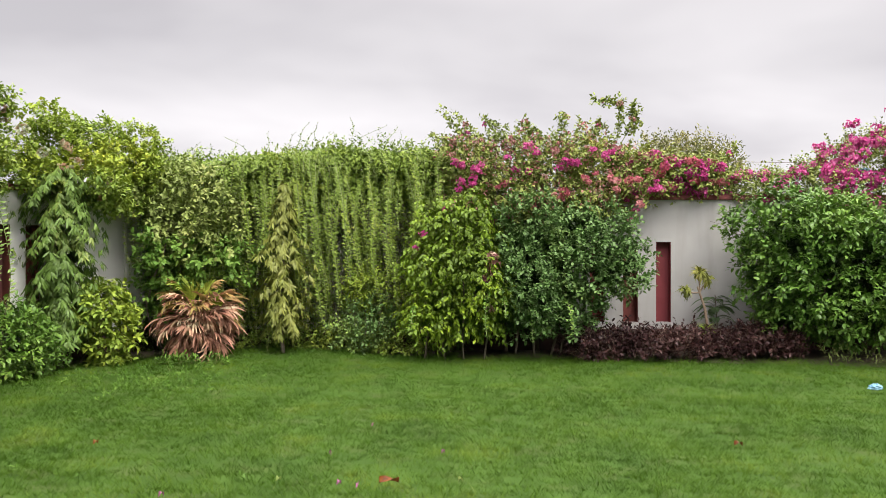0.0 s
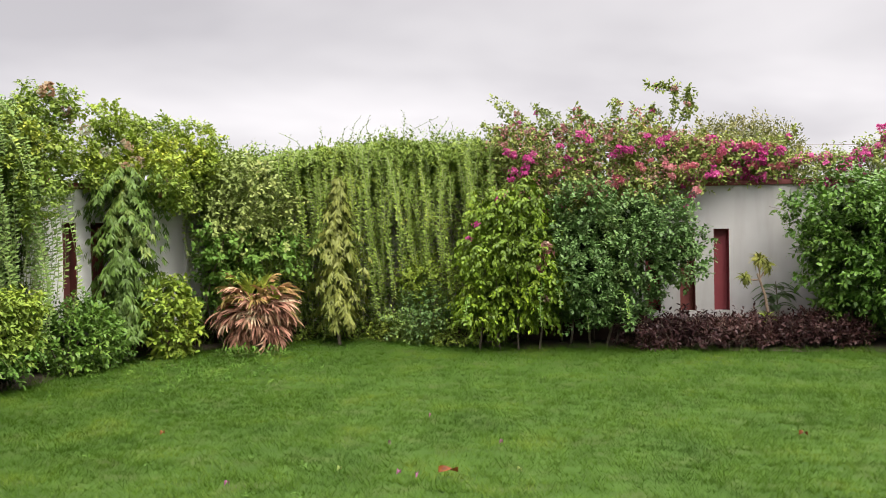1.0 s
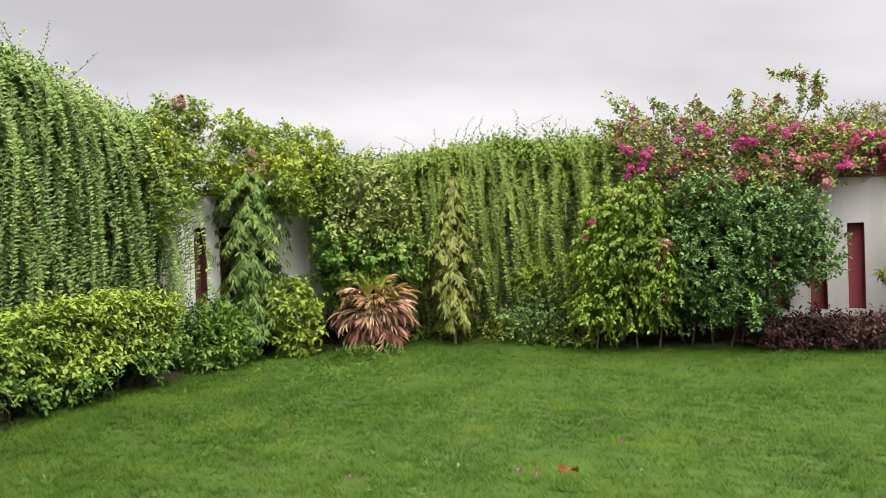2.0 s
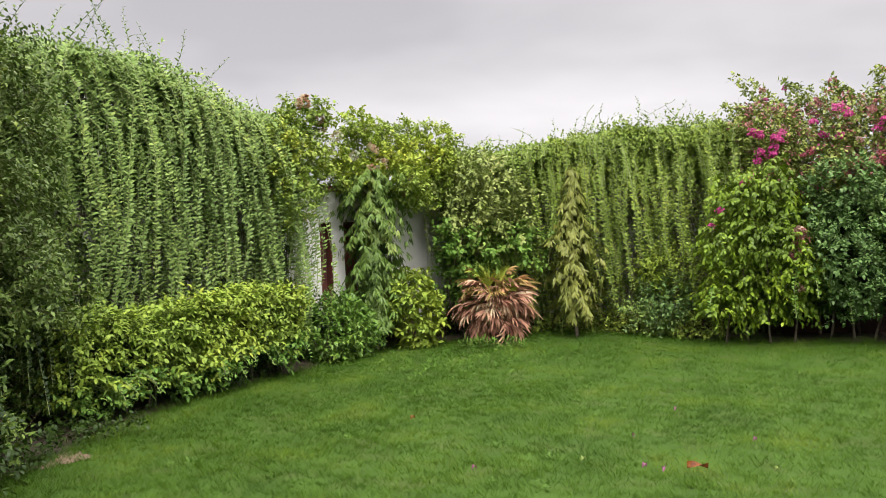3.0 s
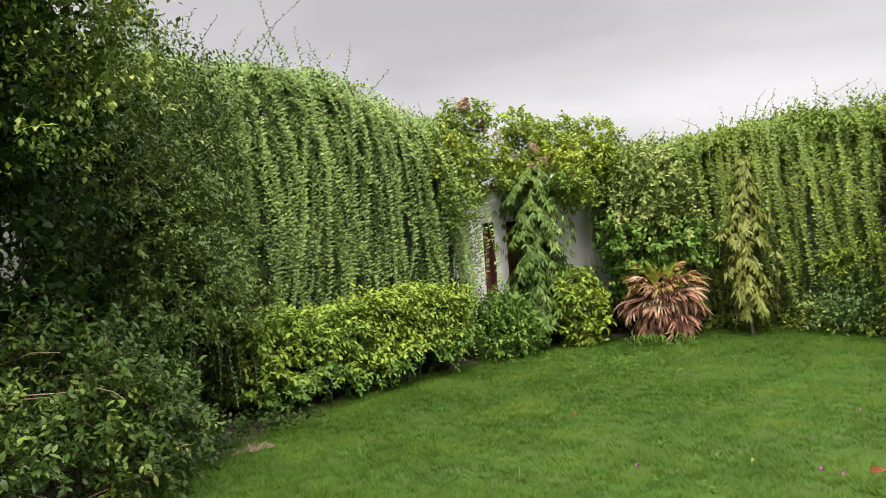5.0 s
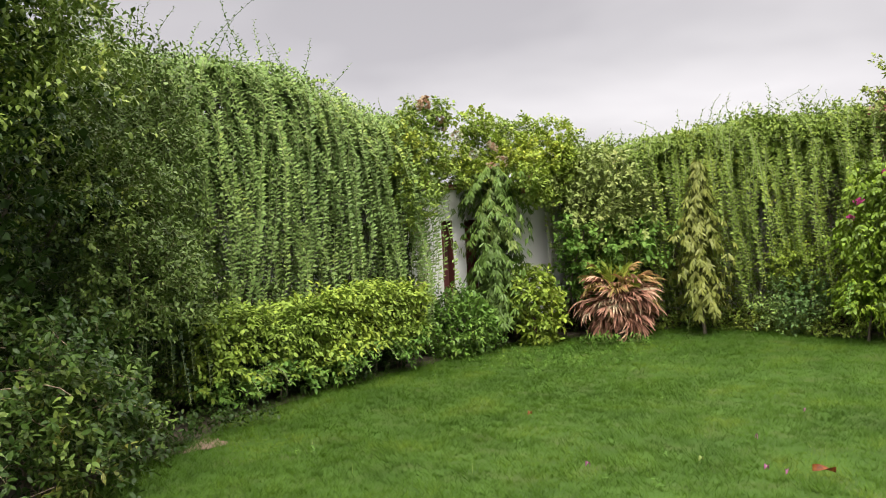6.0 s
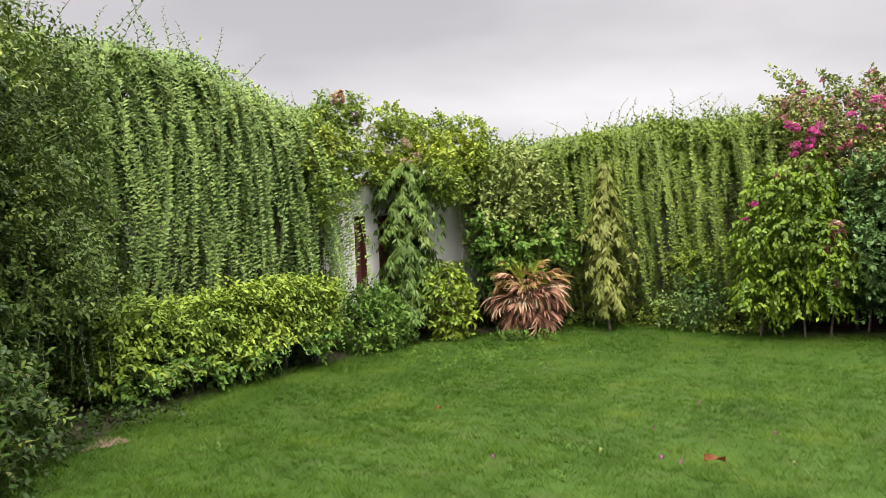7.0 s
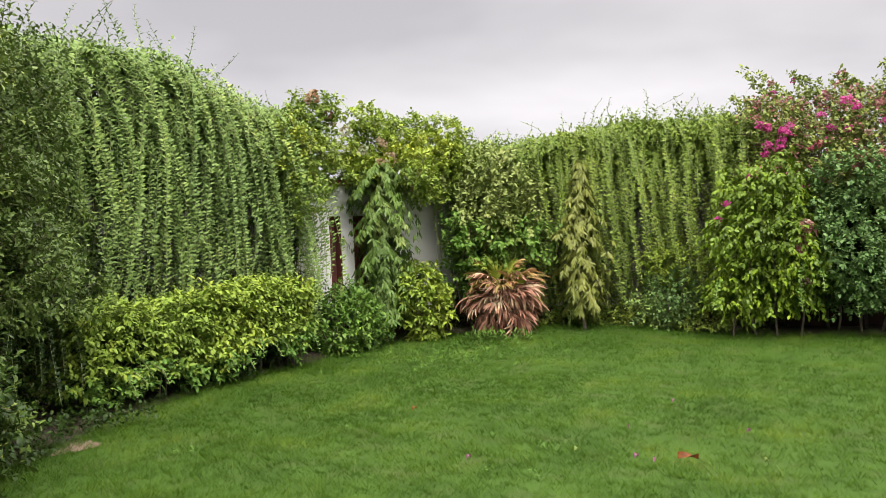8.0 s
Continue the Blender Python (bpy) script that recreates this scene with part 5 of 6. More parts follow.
def build_frangipani():
    """A thin bent trunk with two tufts of long leaves."""
    at = np.array((3.64, 11.2, 0))
    root = thing("young_frangipani", at, "young bare-stemmed tree with tufts of long pale leaves", "tree")
    top = np.array([-0.04, 0, 1.22])
    part("trunk", tube([(0.03, 0, -0.05), (0.02, 0, 0.35), (-0.03, 0.01, 0.7), (-0.13, 0, 0.98)], [0.026, 0.022, 0.018, 0.014], 7), M["twig"], root, smooth=True)
    for tip, n in (((-0.30, -0.02, 0.92), 13), ((-0.10, 0.0, 1.16), 18), ((0.02, 0.02, 1.08), 12), ((-0.08, -0.2, 0.38), 16)):
        tip = np.array(tip)
        part("branch", limb((-0.10, 0, 0.90) if tip[2] > 0.5 else (0.02, 0, 0.2), tip, 0.012, 0.009, 0.05), M["twig"], root, smooth=True)
        n = int(n * 3)
        u = unit(rng.normal(size=(n, 3)) + UP * 0.1)
        P = np.tile(tip, (n, 1))
        k = 0.8 + 0.5 * rng.random(n)
        part("leaf_tuft", leaves(P, u, np.tile(UP, (n, 1)) + rng.normal(size=(n, 3)) * 0.2, 0.125 * k, 0.024 * k, curl=0.4), M["mast"] if tip[2] > 0.5 else M["lime"], root)
    # feathery fern beside it
    at = np.array((3.92, 11.55, 0))
    root = thing("feathery_fern", at, "dull green feathery fern against the wall", "fern")
    for k in range(26):
        a = rng.uniform(0, 2 * np.pi)
        t = np.linspace(0, 1, 30)
        z0, L = rng.uniform(0.42, 0.80), rng.uniform(0.22, 0.40)
        p = np.stack([L * t * np.cos(a) - 0.06, L * t * np.sin(a) * 0.35, z0 + 0.24 * t - 0.30 * t ** 2], -1)
        P = np.repeat(p, 2, 0)
        s = np.tile([-1, 1], len(t))
        A = np.stack([-np.sin(a) * s, np.cos(a) * s, 0.1 + 0 * s], -1) + 0.4 * np.repeat(unit(np.gradient(p, axis=0)), 2, 0)
        w = np.repeat(np.sin(np.pi * (0.1 + 0.85 * t)), 2)
        part("frond", join(tube(p[::3], 0.003, 3), leaves(P, A, np.tile([0.0, -0.9, 0.5], (len(P), 1)), 0.065 * w, 0.010 * w + 0.002)), M["fern"], root)
    part("stem", tube([(0, 0, -0.03), (0, 0, 0.18), (-0.05, 0, 0.85)], [0.012, 0.010, 0.006], 6), M["bark"], root)


def cluster_mesh(mat, seed, n=66, r=0.085):
    """A head of papery bracts in threes."""
    g = np.random.default_rng(seed)
    c = unit(g.normal(size=(n // 3, 3)) + np.array([0, -0.3, 0.25])) * (r * (0.4 + 0.6 * g.random(n // 3)))[:, None] * np.array([1.25, 1.0, 0.85])
    P = np.repeat(c, 3, 0)
    ax = np.repeat(unit(c + g.normal(size=c.shape) * 0.02), 3, 0)
    q = unit(np.cross(ax, g.normal(size=ax.shape)))
    A = ax * 0.5 + q
    k = 0.8 + 0.4 * g.random(len(P))
    return tri_mesh("blossom", *leaves(P, A, ax + g.normal(size=ax.shape) * 0.3, 0.052 * k, 0.044 * k, fold=0.25), M[mat])


def put_clusters(root, at, spots, stock, lo=0.7, hi=1.3, label="magenta papery flowers", name="blossom"):
    for p in spots:
        ob = new(name, stock[int(rng.integers(len(stock)))])
        ob.parent = root
        ob.location = np.array(p) - np.array(at)
        ob.rotation_euler = rng.uniform(-0.6, 0.6, 3)
        s = rng.uniform(lo, hi)
        ob.scale = (s, s, s)
        tagged(ob, label)


def build_bougainvillea():
    bright = [cluster_mesh("bract", 800 + k) for k in range(5)]
    faded = [cluster_mesh("bract_faded", 820 + k) for k in range(4)]
    rosy = [cluster_mesh("bract_rosy", 840 + k) for k in range(4)]
    at = (1.5, 11.9, 0)
    blobs = [((0.55, 11.75, 2.45), (0.62, 0.45, 0.52)), ((1.25, 11.7, 2.50), (0.70, 0.48, 0.60)), ((1.95, 11.75, 2.55), (0.65, 0.45, 0.55)), ((2.5, 11.85, 2.55), (0.50, 0.40, 0.45)), ((1.0, 11.6, 2.1), (0.55, 0.35, 0.40)), ((1.75, 11.6, 2.2), (0.6, 0.35, 0.35)),
             ((3.1, 11.95, 2.55), (0.55, 0.35, 0.28)), ((3.75, 12.0, 2.55), (0.55, 0.35, 0.25)), ((0.3, 11.7, 2.7), (0.4, 0.4, 0.35))]
    O, out = crown(blobs, 3900, depth=0.85, lump=0.2, seed=15.0, zmin=1.7)
    stems = [limb((x, 11.55, -0.03), (x2, 11.6, 2.4), 0.026, 0.012, 0.04, 9) for x, x2 in ((0.9, 0.8), (1.35, 1.4), (1.85, 2.0))]
    ob = plant("bougainvillea", at, "bougainvillea spilling over the wall top with magenta flowers", "shrub", O, blend_way(out, 0.35, 0.6), "bougain",
               dict(length=0.20, per=9, L=0.058, W=0.038, side_up=0.7, plain=True), stems)
    # loose groups of flower heads on the garden side
    groups = [(0.99, 2.49), (1.11, 2.12), (0.83, 1.92), (1.38, 2.18), (0.48, 2.61), (0.36, 2.41), (0.2, 2.66), (1.70, 2.69), (2.17, 2.84), (2.72, 2.49), (2.72, 2.10), (2.96, 2.37), (0.75, 2.40), (2.41, 2.37), (1.62, 2.25), (0.85, 2.75), (1.25, 2.85), (2.0, 2.5), (2.9, 2.62)]
    for x, z in groups:
        k = int(rng.integers(2, 6))
        spots = np.column_stack([x + 0.09 * rng.normal(size=k), 11.13 + 0.1 * rng.random(k), z + 0.05 * rng.normal(size=k)])
        put_clusters(ob, at, spots, bright if rng.random() < 0.5 else rosy, 0.35, 0.7)
    P, o2 = crown(blobs[:6] + blobs[8:], 150, depth=0.1, lump=0.15, seed=15.0, zmin=1.9)
    m = o2[:, 1] < 0.35
    put_clusters(ob, at, (P + o2 * 0.03)[m], faded, 0.3, 0.65, "faded pink papery flowers")
    # withered single bracts scattered all over the plant
    P, o2 = crown(blobs[:6] + blobs[8:], 900, depth=0.3, lump=0.2, seed=15.0, zmin=1.95)
    P, o2 = P[o2[:, 1] < 0.4], o2[o2[:, 1] < 0.4]
    P = np.repeat(P + o2 * 0.07, 4, 0) + rng.normal(size=(4 * len(P), 3)) * 0.03
    dry = part("withered_blossom", rel(leaves(P, rng.normal(size=P.shape), rng.normal(size=P.shape) + np.array([0, -0.6, 0.6]), 0.034 + 0.016 * rng.random(len(P)), 0.026 + 0.012 * rng.random(len(P)), fold=0.25, plain=True), at), M["bract_dry"], ob, "withered dusty pink bracts")
    dry["kind"] = "stuff"
    P, o2 = crown(blobs[6:8], 70, depth=0.1, lump=0.15, seed=15.0, zmin=2.3)
    put_clusters(ob, at, P + o2 * 0.04, bright, 0.5, 1.0)
    P, o2 = crown(blobs[6:8], 40, depth=0.1, lump=0.15, seed=16.0, zmin=2.3)
    put_clusters(ob, at, P + o2 * 0.04, rosy, 0.5, 0.9)
    # flowers fallen on, or threaded through, the fig and citrus below
    put_clusters(ob, at, [(0.04, 10.85, 2.02), (0.10, 10.9, 2.1), (-0.36, 10.75, 1.52), (-0.27, 10.75, 1.70), (2.75, 11.65, 2.05), (2.62, 11.6, 2.2), (2.66, 11.6, 1.9), (2.5, 11.6, 2.12)], bright, 0.4, 0.65)
    put_clusters(ob, at, [(0.62, 10.62, 1.2), (0.58, 10.6, 1.12), (0.66, 10.6, 1.3), (0.64, 10.62, 1.38), (0.62, 10.6, 0.72)], faded, 0.6, 0.95, "faded pink papery flowers")
    # arching sprays against the sky
    sprays = [((2.35, 11.8, 2.8), (2.58, 11.8, 3.68), 0.12), ((2.58, 11.8, 3.45), (2.20, 11.8, 3.66), 0.2), ((2.5, 11.8, 2.9), (2.78, 11.75, 3.60), 0.1), ((2.58, 11.8, 3.6), (2.80, 11.8, 3.25), 0.25),
              ((0.65, 11.7, 2.8), (-0.02, 11.7, 3.50), 0.1), ((0.5, 11.7, 2.8), (0.10, 11.7, 3.32), 0.1), ((1.6, 11.7, 2.9), (1.72, 11.7, 3.42), 0.1), ((1.8, 11.7, 2.9), (2.25, 11.7, 3.30), 0.3), ((0.9, 11.7, 2.9), (0.62, 11.7, 3.36), 0.12),
              ((1.15, 11.7, 2.9), (1.18, 11.7, 3.34), 0.1), ((1.4, 11.7, 2.95), (1.32, 11.7, 3.2), 0.1), ((0.2, 11.7, 2.8), (-0.12, 11.7, 3.12), 0.2), ((2.9, 11.9, 2.6), (3.0, 11.9, 3.0), 0.1), ((3.9, 11.95, 2.5), (4.25, 11.9, 2.98), 0.1)]
    for a, b, bend in sprays:
        a, b = np.array(a), np.array(b)
        t = np.linspace(0, 1, 14)[:, None]
        p = a + (b - a) * t + np.array([bend, 0, bend * 0.5]) * np.sin(np.pi * t) * np.linalg.norm(b - a)
        tail = p[4:]
        d = unit(np.gradient(p, axis=0))[4:]
        q = np.repeat(tail, 3, 0)
        lf, _ = twigs(q + rng.normal(size=q.shape) * 0.015, np.repeat(d, 3, 0) * 0.6 + rng.normal(size=q.shape) * 0.7, 0.08, 5, 0.058, 0.034, jitter=0.5)
        part("spray", rel(join(tube(p, 0.006 - 0.004 * t[:, 0], 4), lf), at), M["bougain"], ob)
        put_clusters(ob, at, [p[int(rng.integers(8, 14))] + rng.normal(size=3) * 0.03], faded if rng.random() < 0.6 else bright, 0.35, 0.6)
    # loose growth hanging down the white wall
    O = np.column_stack([rng.uniform(2.2, 2.75, 46), rng.uniform(11.6, 11.84, 46), rng.uniform(1.75, 2.3, 46)])
    part("hanging_growth", rel(twigs(O, unit(rng.normal(size=O.shape) * 0.4 - UP * 0.8), 0.22, 8, 0.04, 0.024, droop=0.2)[0], at), M["bougain"], ob)["kind"] = "stuff"
    # second plant farther along the wall
    at = (6.2, 12.0, 0)
    blobs = [((5.55, 11.95, 2.42), (0.55, 0.4, 0.36)), ((6.1, 11.95, 2.52), (0.7, 0.5, 0.55)), ((6.8, 11.95, 2.60), (0.8, 0.5, 0.66)), ((7.6, 12.0, 2.6), (0.8, 0.5, 0.6)), ((4.75, 12.0, 2.40), (0.55, 0.3, 0.24)), ((6.3, 11.8, 2.3), (0.9, 0.4, 0.4))]
    O, out = crown(blobs, 3600, depth=0.8, lump=0.2, seed=18.0, zmin=1.8)
    ob = plant("bougainvillea", at, "bougainvillea in full magenta flower behind the clipped bush", "shrub", O, blend_way(out, 0.35, 0.6), "bougain",
               dict(length=0.18, per=7, L=0.050, W=0.032, side_up=0.7, plain=True), [limb((x, 12.25, -0.03), (x + 0.1, 12.1, 2.6), 0.025, 0.01, 0.03) for x in (5.8, 6.6, 7.3)])
    P, o2 = crown(blobs, 430, depth=0.12, lump=0.2, seed=18.0, zmin=2.1)
    m = o2[:, 1] < 0.5
    put_clusters(ob, at, (P + o2 * 0.03)[m], bright, 0.5, 1.0)
    for a, b in (((6.1, 11.9, 3.0), (5.95, 11.9, 3.32)), ((5.6, 11.9, 2.75), (5.45, 11.9, 3.0)), ((6.8, 11.9, 3.2), (6.55, 11.9, 3.55))):
        part("spray", rel(limb(a, b, 0.005, 0.003, 0.1), at), M["stem"], ob)
        put_clusters(ob, at, [b, np.array(b) + (0.09, 0, 0.02)], bright, 0.5, 0.8)


def build_top_vine():
    """Broad-leaved vine over the left wall's top, with orange flower heads."""
    at = left(1.8, 0.1)
    spec = [(0.5, 0.15, 2.70, 0.46, 0.40), (1.1, 0.10, 2.77, 0.5, 0.44), (1.6, 0.0, 2.80, 0.42, 0.42), (2.25, -0.05, 2.70, 0.40, 0.40), (2.85, 0.05, 2.70, 0.45, 0.50), (3.3, 0.25, 2.66, 0.48, 0.42), (2.74, 0.2, 3.10, 0.22, 0.36), (3.0, 0.15, 2.98, 0.25, 0.32), (0.1, 0.35, 2.6, 0.5, 0.4), (1.4, 0.35, 2.35, 0.5, 0.35), (0.6, 0.4, 2.3, 0.45, 0.4), (2.0, 0.0, 2.44, 0.34, 0.20), (2.45, 0.0, 2.42, 0.34, 0.18), (3.12, 0.40, 2.32, 0.28, 0.36), (3.22, 0.44, 1.95, 0.20, 0.32)]
    blobs = [(tuple(left(s, o, z)), (r, r, rz)) for s, o, z, r, rz in spec]
    blobs = clumps(blobs, 60, 0.20, seed=21.0, zmin=1.9)
    O, out = crown(blobs, 4200, depth=0.5, lump=0.14, seed=21.0, zmin=1.6, freq=3.0)
    stems = [limb(left(s, 0.2, -0.03), left(s + 0.3, 0.15, 2.5), 0.02, 0.01, 0.03) for s in (1.45, 3.0)]
    along = (O[:, 0] - CORNER[0]) * LEFT_WAY[0] + (O[:, 1] - CORNER[1]) * LEFT_WAY[1]
    clear = (O[:, 2] > np.where(along < 1.5, 2.0, 2.22)) | (along > 2.9)
    O, out, along = O[clear], out[clear], along[clear]
    D = blend_way(out, 0.4, 0.55)
    young = (along + 0.25 * rng.normal(size=len(O)) < 2.2) & (O[:, 2] + 0.12 * rng.normal(size=len(O)) > 2.35)
    twig = dict(length=0.12, per=9, L=0.056, W=0.036, droop=0.20, side_up=0.8, jitter=0.22)
    ob = plant("flowering_vine", tuple(at), "bright green broad-leaved vine with orange-red flowers on the wall top", "vine", O[young], D[young], "vine", twig, stems)
    part("darker_foliage", rel(twigs(O[~young], D[~young], **twig)[0], at), M["vine_green"], ob, "mid-green vine leaves")
    heads = [cluster_mesh("orange_bloom", 860 + k, 36, 0.07) for k in range(4)]
    spots = [left(3.12, 0.42, 2.35), left(3.05, 0.45, 2.28), left(3.2, 0.42, 2.42), left(2.6, 0.35, 3.12), left(2.5, 0.3, 3.0), left(2.75, 0.3, 3.35), left(2.9, 0.35, 3.3), left(1.9, 0.6, 2.75), left(1.75, 0.62, 2.55), left(1.45, 0.7, 2.15), left(1.35, 0.7, 2.3),
             left(2.2, 0.55, 2.65), left(2.45, 0.5, 2.9), left(1.95, 0.6, 2.5), left(2.95, 0.45, 2.45)]
    put_clusters(ob, at, spots, heads, 0.6, 1.2, "small orange-red flower head", "blossom")
    # tuft and thin shoots above it
    for k, (s, z, h) in enumerate(((2.75, 3.15, 0.24), (2.95, 3.05, 0.25), (2.65, 3.1, 0.24), (3.3, 3.0, 0.35), (1.0, 3.05, 0.15), (1.35, 3.05, 0.15))):
        q = part("shoot", shoot_soup(h, 500 + k, 0.06), M["vine"], ob)
        q.location = left(s, 0.2, z) - at
    # thin vines hanging before the white wall
    for k, (s, L) in enumerate(((2.32, 1.0), (2.50, 0.4), (2.70, 0.55), (2.86, 1.1), (2.98, 1.7), (3.05, 1.9), (3.12, 1.9), (3.18, 1.8))):
        q = new("hanging_vine", strand_mesh("hanging_vine", L, "creeper", 900 + k, step=0.055, leaf=0.040, width=0.019, arch=0))
        q.parent = ob
        q.location = left(s, -0.06, 2.36) - at
        q.rotation_euler = (0, 0, math.radians(67))
    # withered stems below the creeper's end
    O = np.array([left(rng.uniform(2.72, 2.95), 0.12 + 0.1 * rng.random(), rng.uniform(0.9, 1.9)) for _ in range(40)])
    part("withered_growth", rel(twigs(O, unit(rng.normal(size=O.shape) * 0.3 - UP), 0.2, 7, 0.035, 0.016, droop=0.3)[0], at), M["orange_bloom"], ob, "withered brownish sprigs")["kind"] = "stuff"


def build_far_tree():
    """A light feathery tree beyond the wall."""
    at = np.array((7.6, 27.0, 0))
    root = thing("far_tree", at, "light green feathery tree behind the garden wall", "tree")
    blobs = [((7.2, 27, 3.9), (1.5, 1.2, 1.0)), ((8.3, 27, 4.1), (1.2, 1.2, 1.1)), ((6.4, 27, 3.5), (1.0, 1.0, 0.8)), ((9.0, 27, 3.7), (0.9, 1.0, 0.9)), ((7.7, 27, 3.0), (1.8, 1.4, 1.2))]
    O, out = crown(blobs, 2200, depth=0.6, lump=0.2, seed=25.0, freq=1.6)
    lf, tw = twigs(O, blend_way(out, 0.5, 0.5), 0.42, 9, 0.13, 0.05, jitter=0.5, plain=True)
    f = part("crown", rel(lf, at), M["tree_far"], root)
    twigwork(rel(tw, at), M["stem"], f)
    part("trunk", rel(limb(at - UP * 0.1, (7.6, 27, 3.0), 0.16, 0.08, 0.03, 8, 8), at), M["bark"], root, smooth=True)
    for b in ((6.4, 27, 3.6), (8.4, 27, 4.3), (7.2, 27.3, 4.2), (9.0, 26.8, 3.8)):
        part("limb", rel(limb((7.6, 27, 2.3), b, 0.07, 0.02, 0.06), at), M["bark"], root, smooth=True)


def build_wire():
    root = thing("wire_fence", (4.1, 11.95, 2.29), "rusty post with a strand of wire on the wall coping", "fence")
    for x, h in ((4.08, 0.52), (6.6, 0.5), (9.0, 0.5)):
        bm = bmesh.new()
        box_mesh(bm, (x - 4.1 - 0.012, -0.012, -0.005), (x - 4.1 + 0.012, 0.012, h))
        solid("post", bm, "iron", root, 0.003)
    part("wire", tube([(-0.02 + k * 0.4, 0, 0.50 - 0.018 * math.sin(math.pi * ((k * 0.4) % 2.5) / 2.5)) for k in range(13)], 0.003, 4), M["iron"], root)
    part("wire", tube([(-0.02 + k * 0.4, 0.004, 0.28 - 0.018 * math.sin(math.pi * ((k * 0.4) % 2.5) / 2.5)) for k in range(13)], 0.003, 4), M["iron"], root)


build_golden_hedge()
build_near_bush()
build_left_shrubs()
build_palm()
build_back_shrubs()
build_frangipani()
build_bougainvillea()
build_top_vine()
build_far_tree()
build_wire()


# ---- lawn and small things on it ----
def on_lawn(x, y, margin=0.0):
    wobble = 0.05 * np.sin(7 * x) + 0.05 * np.sin(9 * y + 2)
    ok = np.where(y < 10.6, x > bed_edge_x(np.minimum(y, 10.6)) - 0.05 - 0.10 * (y > 5.3) * (y < 9.5) + wobble - margin, True)
    ok &= y < np.where(x > -4.5, bed_edge_y(x) + 0.17 + wobble + margin, 99)
    return ok


def build_grass():
    """Blades of uneven length that lean in tufts, thickest where the camera passes nearest."""
    xs, ys = [], []
    for x0, x1, y0, y1, n in ((-5.2, 6.5, 4.2, 8.2, 310000), (-5.2, 7.0, 8.2, 12.0, 180000), (-5.2, 2.0, 3.0, 4.2, 75000), (2.0, 6.5, 2.2, 4.2, 16000), (-5.2, 2.0, 2.2, 3.0, 14000), (-5, 9, -4, 2.2, 40000), (6.5, 10, 4.2, 10, 30000)):
        # the zones run into one another
        xs.append(rng.uniform(x0, x1, n) + 0.3 * rng.normal(size=n)); ys.append(rng.uniform(y0, y1, n) + 0.25 * rng.normal(size=n))
    x, y = np.concatenate(xs), np.concatenate(ys)
    # draw blades together into tufts
    g = np.stack([x, y, 0 * x], -1)
    x = x + 0.035 * ripple(g * 14, 3); y = y + 0.035 * ripple(g * 14, 8)
    tx, ty = rng.uniform(-5, 6, 2600), rng.uniform(3.4, 11.5, 2600)          # long tufts
    k0 = len(x)
    x = np.concatenate([x, np.repeat(tx, 16) + rng.normal(size=41600) * 0.022])
    y = np.concatenate([y, np.repeat(ty, 16) + rng.normal(size=41600) * 0.022])
    g = np.stack([x, y, 0 * x], -1)
    tuft = np.arange(len(x)) >= k0
    keep = on_lawn(x, y)
    thin = 0.5 + 0.5 * ripple(g * 1.3, 11)
    keep &= rng.random(len(x)) < 0.72 + 0.4 * thin
    x, y, tuft = x[keep], y[keep], tuft[keep]
    n = len(x)
    g = np.stack([x, y, 0 * x], -1)
    edge = np.exp(-np.maximum(bed_edge_y(np.clip(x, -4.4, 14)) - y, 0) / 0.25) + np.exp(-np.maximum(x - bed_edge_x(np.clip(y, 0.6, 10.6)), 0) / 0.2) * (y < 10.6)
    h = (0.026 + 0.009 * ripple(g * 2.1, 1) + 0.008 * ripple(g * 7, 4)) * (0.6 + 0.8 * rng.random(n)) + 0.06 * np.clip(edge, 0, 1) * rng.random(n)
    h = np.clip(h, 0.012, 0.12) + tuft * 0.022 * rng.random(n)
    la = 6.28 * (0.5 + 0.5 * ripple(g * 1.1, 6)) + rng.normal(size=n) * 1.9
    lean = 0.5 + 1.5 * rng.random(n)
    base = np.stack([x, y, lawn_height(x, y) - 0.004], -1)
    d = np.stack([np.cos(la) * lean, np.sin(la) * lean, np.ones(n)], -1)
    fa = rng.random(n) * np.pi
    w = 0.0018 + 0.0014 * rng.random(n)
    side = np.stack([np.cos(fa), np.sin(fa), 0 * fa], -1) * w[:, None]
    tip = base + unit(d) * (h * 1.5)[:, None]
    V = np.stack([base - side, base + side, tip], 1).reshape(-1, 3)
    T = np.arange(3 * n).reshape(-1, 3)
    ob = new("grass", tri_mesh("grass", V, T, M["grass"]))
    tagged(ob, "lush green lawn grass, slightly uneven and unmown", "grass", kind="stuff")


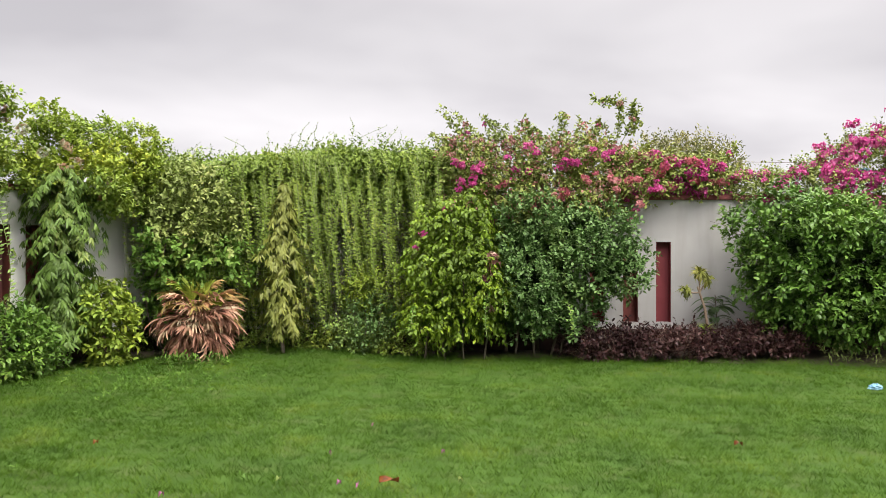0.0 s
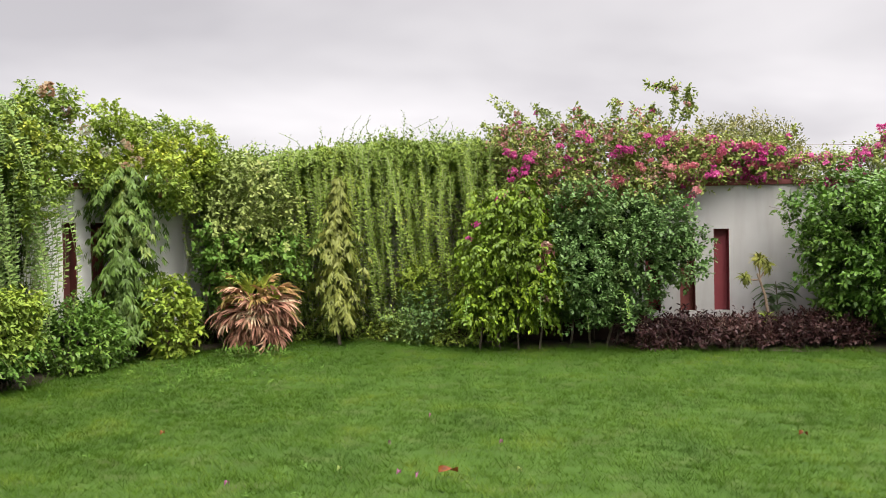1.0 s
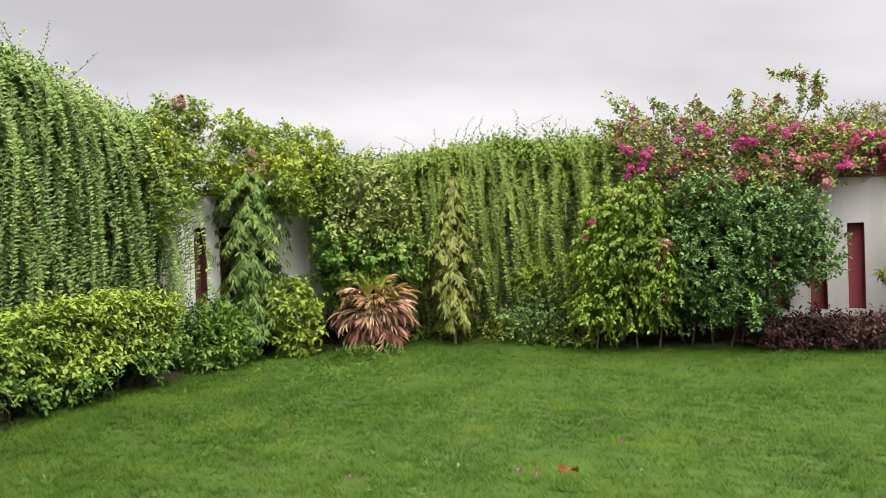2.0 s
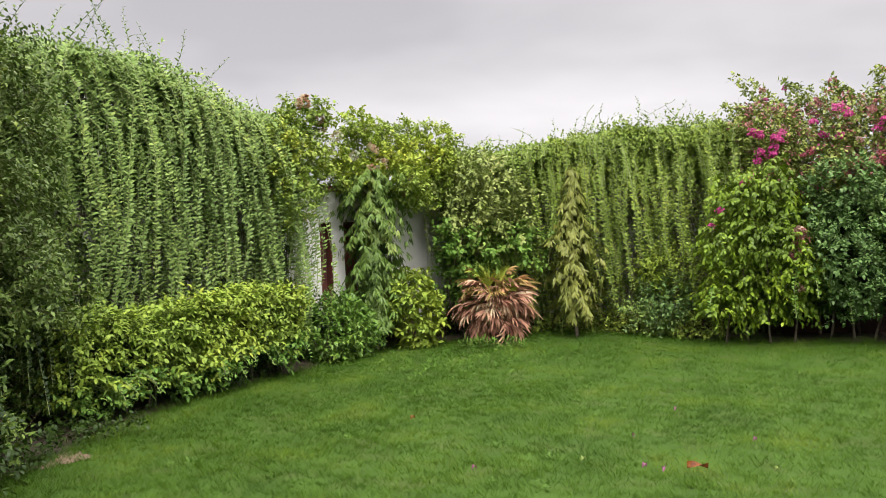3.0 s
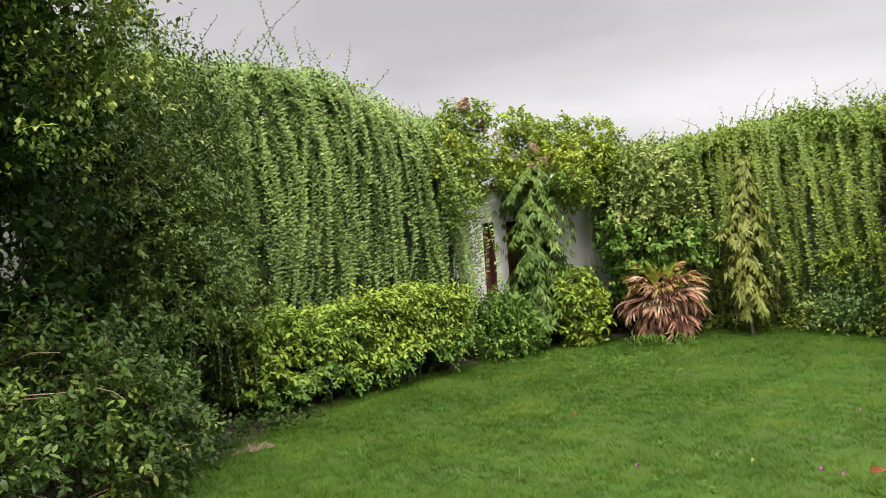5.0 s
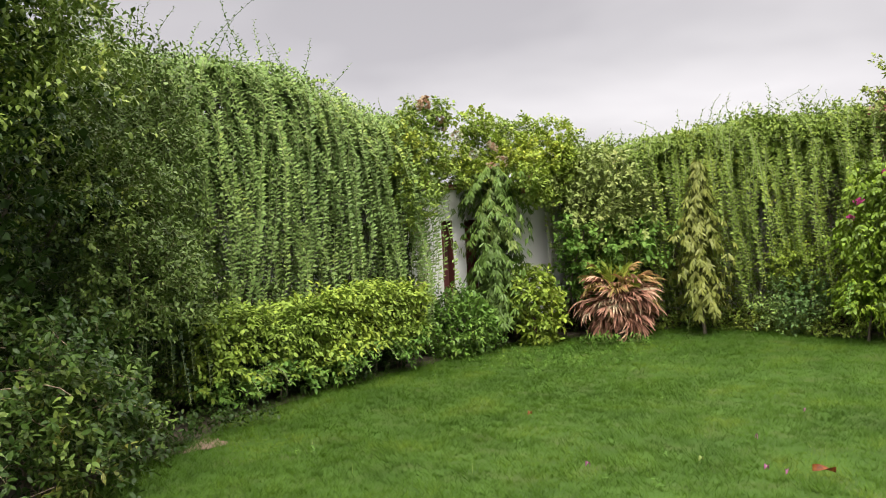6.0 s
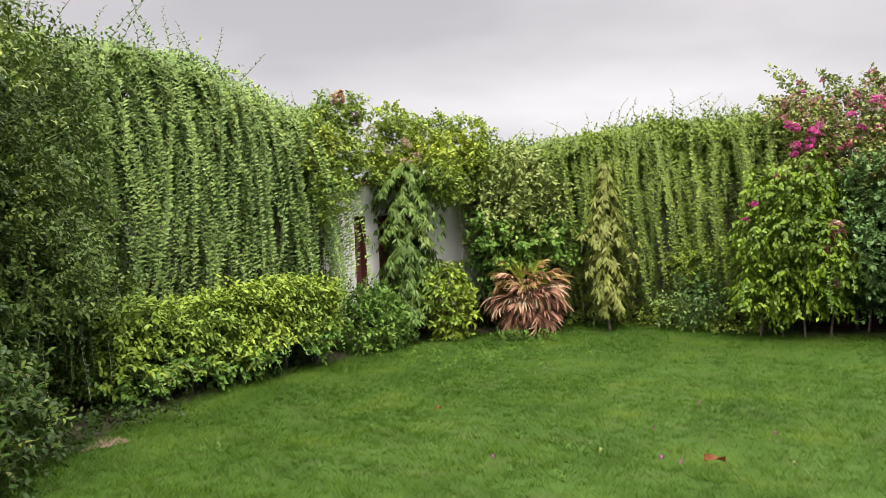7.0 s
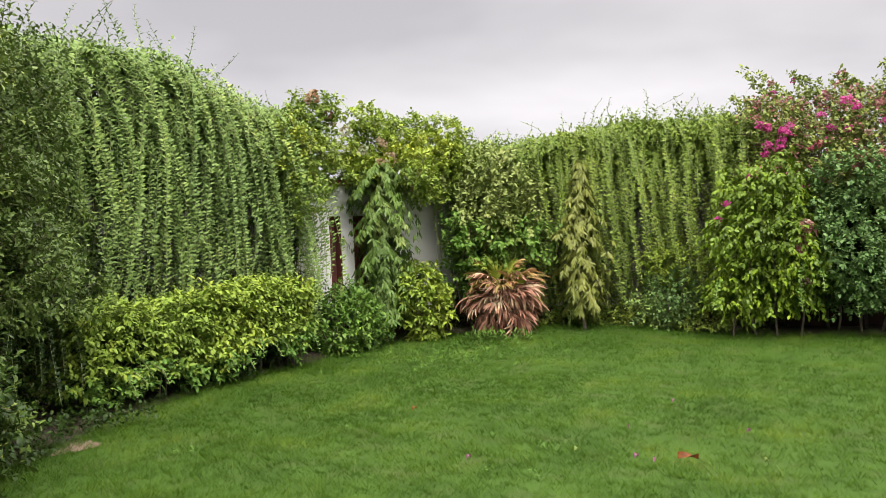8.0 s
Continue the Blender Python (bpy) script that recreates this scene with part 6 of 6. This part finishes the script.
def build_lawn_details():
    # coarse weeds in the turf
    n = 380
    a = np.concatenate([np.column_stack([rng.normal(-3.4, 0.65, 300), rng.normal(9.2, 0.6, 300)]), np.column_stack([rng.uniform(-4.5, 6, n - 300), rng.uniform(4.5, 11, n - 300)])])
    a = a[on_lawn(a[:, 0], a[:, 1])]
    O = np.column_stack([a, lawn_height(a[:, 0], a[:, 1]) + 0.02])
    lf, _ = twigs(O, unit(rng.normal(size=O.shape) * 0.8 + UP * 0.5), 0.07, 7, 0.040, 0.011, side_up=1.0)
    tagged(new("lawn_weeds", tri_mesh("lawn_weeds", *lf, M["weed"])), "coarse pale weeds growing in the lawn", "weeds", kind="stuff")
    # long pale seed stalks
    n = 150
    x, y = rng.uniform(-4.6, 6, n), rng.uniform(4.3, 11.2, n)
    k = on_lawn(x, y)
    x, y = x[k], y[k]
    O = np.column_stack([x, y, lawn_height(x, y)])
    la = rng.random(len(x)) * 6.28
    D = np.stack([np.cos(la) * 0.6, np.sin(la) * 0.6, np.ones(len(x))], -1)
    soup = leaves(O, D, UP + rng.normal(size=O.shape) * 0.5, 0.05 + 0.07 * rng.random(len(x)), np.full(len(x), 0.0032), fold=0.1, curl=0.05)
    tagged(new("grass_stalks", tri_mesh("grass_stalks", *soup, M["straw"])), "long pale grass stalks standing above the lawn", "grass", kind="stuff")
    # ragged plants at the foot of the clipped bush
    O = np.column_stack([rng.uniform(4.9, 6.2, 60), rng.uniform(10.35, 10.6, 60), 0.03 + 0.12 * rng.random(60)])
    plant("bed_weeds", (5.4, 10.5, 0), "pale straggling weeds at the foot of the clipped bush", "weeds", O, unit(rng.normal(size=O.shape) * 0.6 + UP), "pale", dict(length=0.2, per=8, L=0.06, W=0.012))


def dry_leaf(name, at, L, W, mat, turn, label, category):
    """A curled fallen leaf with a raised rim and a midrib."""
    n, m = 9, 7
    t, u = np.meshgrid(np.linspace(0, 1, n), np.linspace(-1, 1, m), indexing="ij")
    w = W * 0.5 * np.sin(np.pi * np.clip(0.04 + 0.94 * t, 0, 1)) ** 0.8
    V = np.stack([(t - 0.5) * L, u * w, 0.5 * W * np.abs(u) ** 1.4 * 0.9 + 0.02 * np.sin(3 * t + u) + 0.18 * L * (t - 0.5) ** 2], -1).reshape(-1, 3)
    i, j = np.meshgrid(np.arange(n - 1), np.arange(m - 1), indexing="ij")
    a = i * m + j
    T = np.concatenate([np.stack([a, a + m, a + m + 1], -1).reshape(-1, 3), np.stack([a, a + m + 1, a + 1], -1).reshape(-1, 3)])
    ob = new(name, tri_mesh(name, V, T, M[mat], True))
    ob.matrix_world = pose(at[0], at[1], float(lawn_height(np.array(at[0]), np.array(at[1]))) + 0.045, 8, 4, turn)
    return tagged(ob, label, category)


def build_litter():
    dry_leaf("fallen_leaf", (-0.34, 5.08), 0.125, 0.05, "dead", 12, "curled orange-brown fallen leaf on the lawn", "leaf")
    dry_leaf("fallen_leaf", (-2.62, 6.12), 0.045, 0.022, "dead", 60, "small dry brown leaf on the lawn", "leaf")
    dry_leaf("fallen_leaf", (2.2, 6.05), 0.06, 0.026, "dead", -20, "small dry brown leaf on the lawn", "leaf")
    dry_leaf("fallen_petal", (-0.65, 5.06), 0.030, 0.020, "petal", 30, "pale mauve petal fallen on the lawn", "petal")
    dry_leaf("fallen_petal", (-0.53, 4.97), 0.030, 0.020, "petal", 80, "pale mauve petal fallen on the lawn", "petal")
    dry_leaf("fallen_petal", (-1.65, 4.75), 0.030, 0.020, "petal", 10, "pale mauve petal fallen on the lawn", "petal")
    for x, y, turn in ((-1.04, 5.12, 40), (0.11, 5.13, -35)):
        dry_leaf("fallen_leaf", (x, y), 0.036, 0.022, "straw", turn, "small pale tan leaf on the lawn", "leaf")
    for x, y, turn in ((0.0, 5.81, 20), (-0.58, 6.65, 70), (-0.80, 5.75, 120)):
        dry_leaf("fallen_petal", (x, y), 0.024, 0.016, "petal", turn, "faded petal fallen on the lawn", "petal")
    # crumpled plastic scraps
    for at, s, label in (((4.53, 8.50, 0.05), 0.085, "crumpled blue plastic scrap lying on the lawn"), ((6.05, 11.62, 2.62), 0.09, "blue plastic scrap caught in the flowering bush")):
        bm = bmesh.new()
        bmesh.ops.create_icosphere(bm, subdivisions=3, radius=1.0)
        for v in bm.verts:
            q = v.co * 2.3
            k = 1 + 0.45 * noise.noise(q) + 0.3 * noise.noise(q * 2.7)
            v.co = Vector((v.co.x * s * k * 0.8, v.co.y * s * k * 0.5, max(v.co.z, -0.5) * s * k * 0.45))
        ob = solid("plastic_scrap", bm, "bag")
        ob.location = at
        tagged(ob, label, "litter")


build_lawn_details()
build_litter()
build_grass()
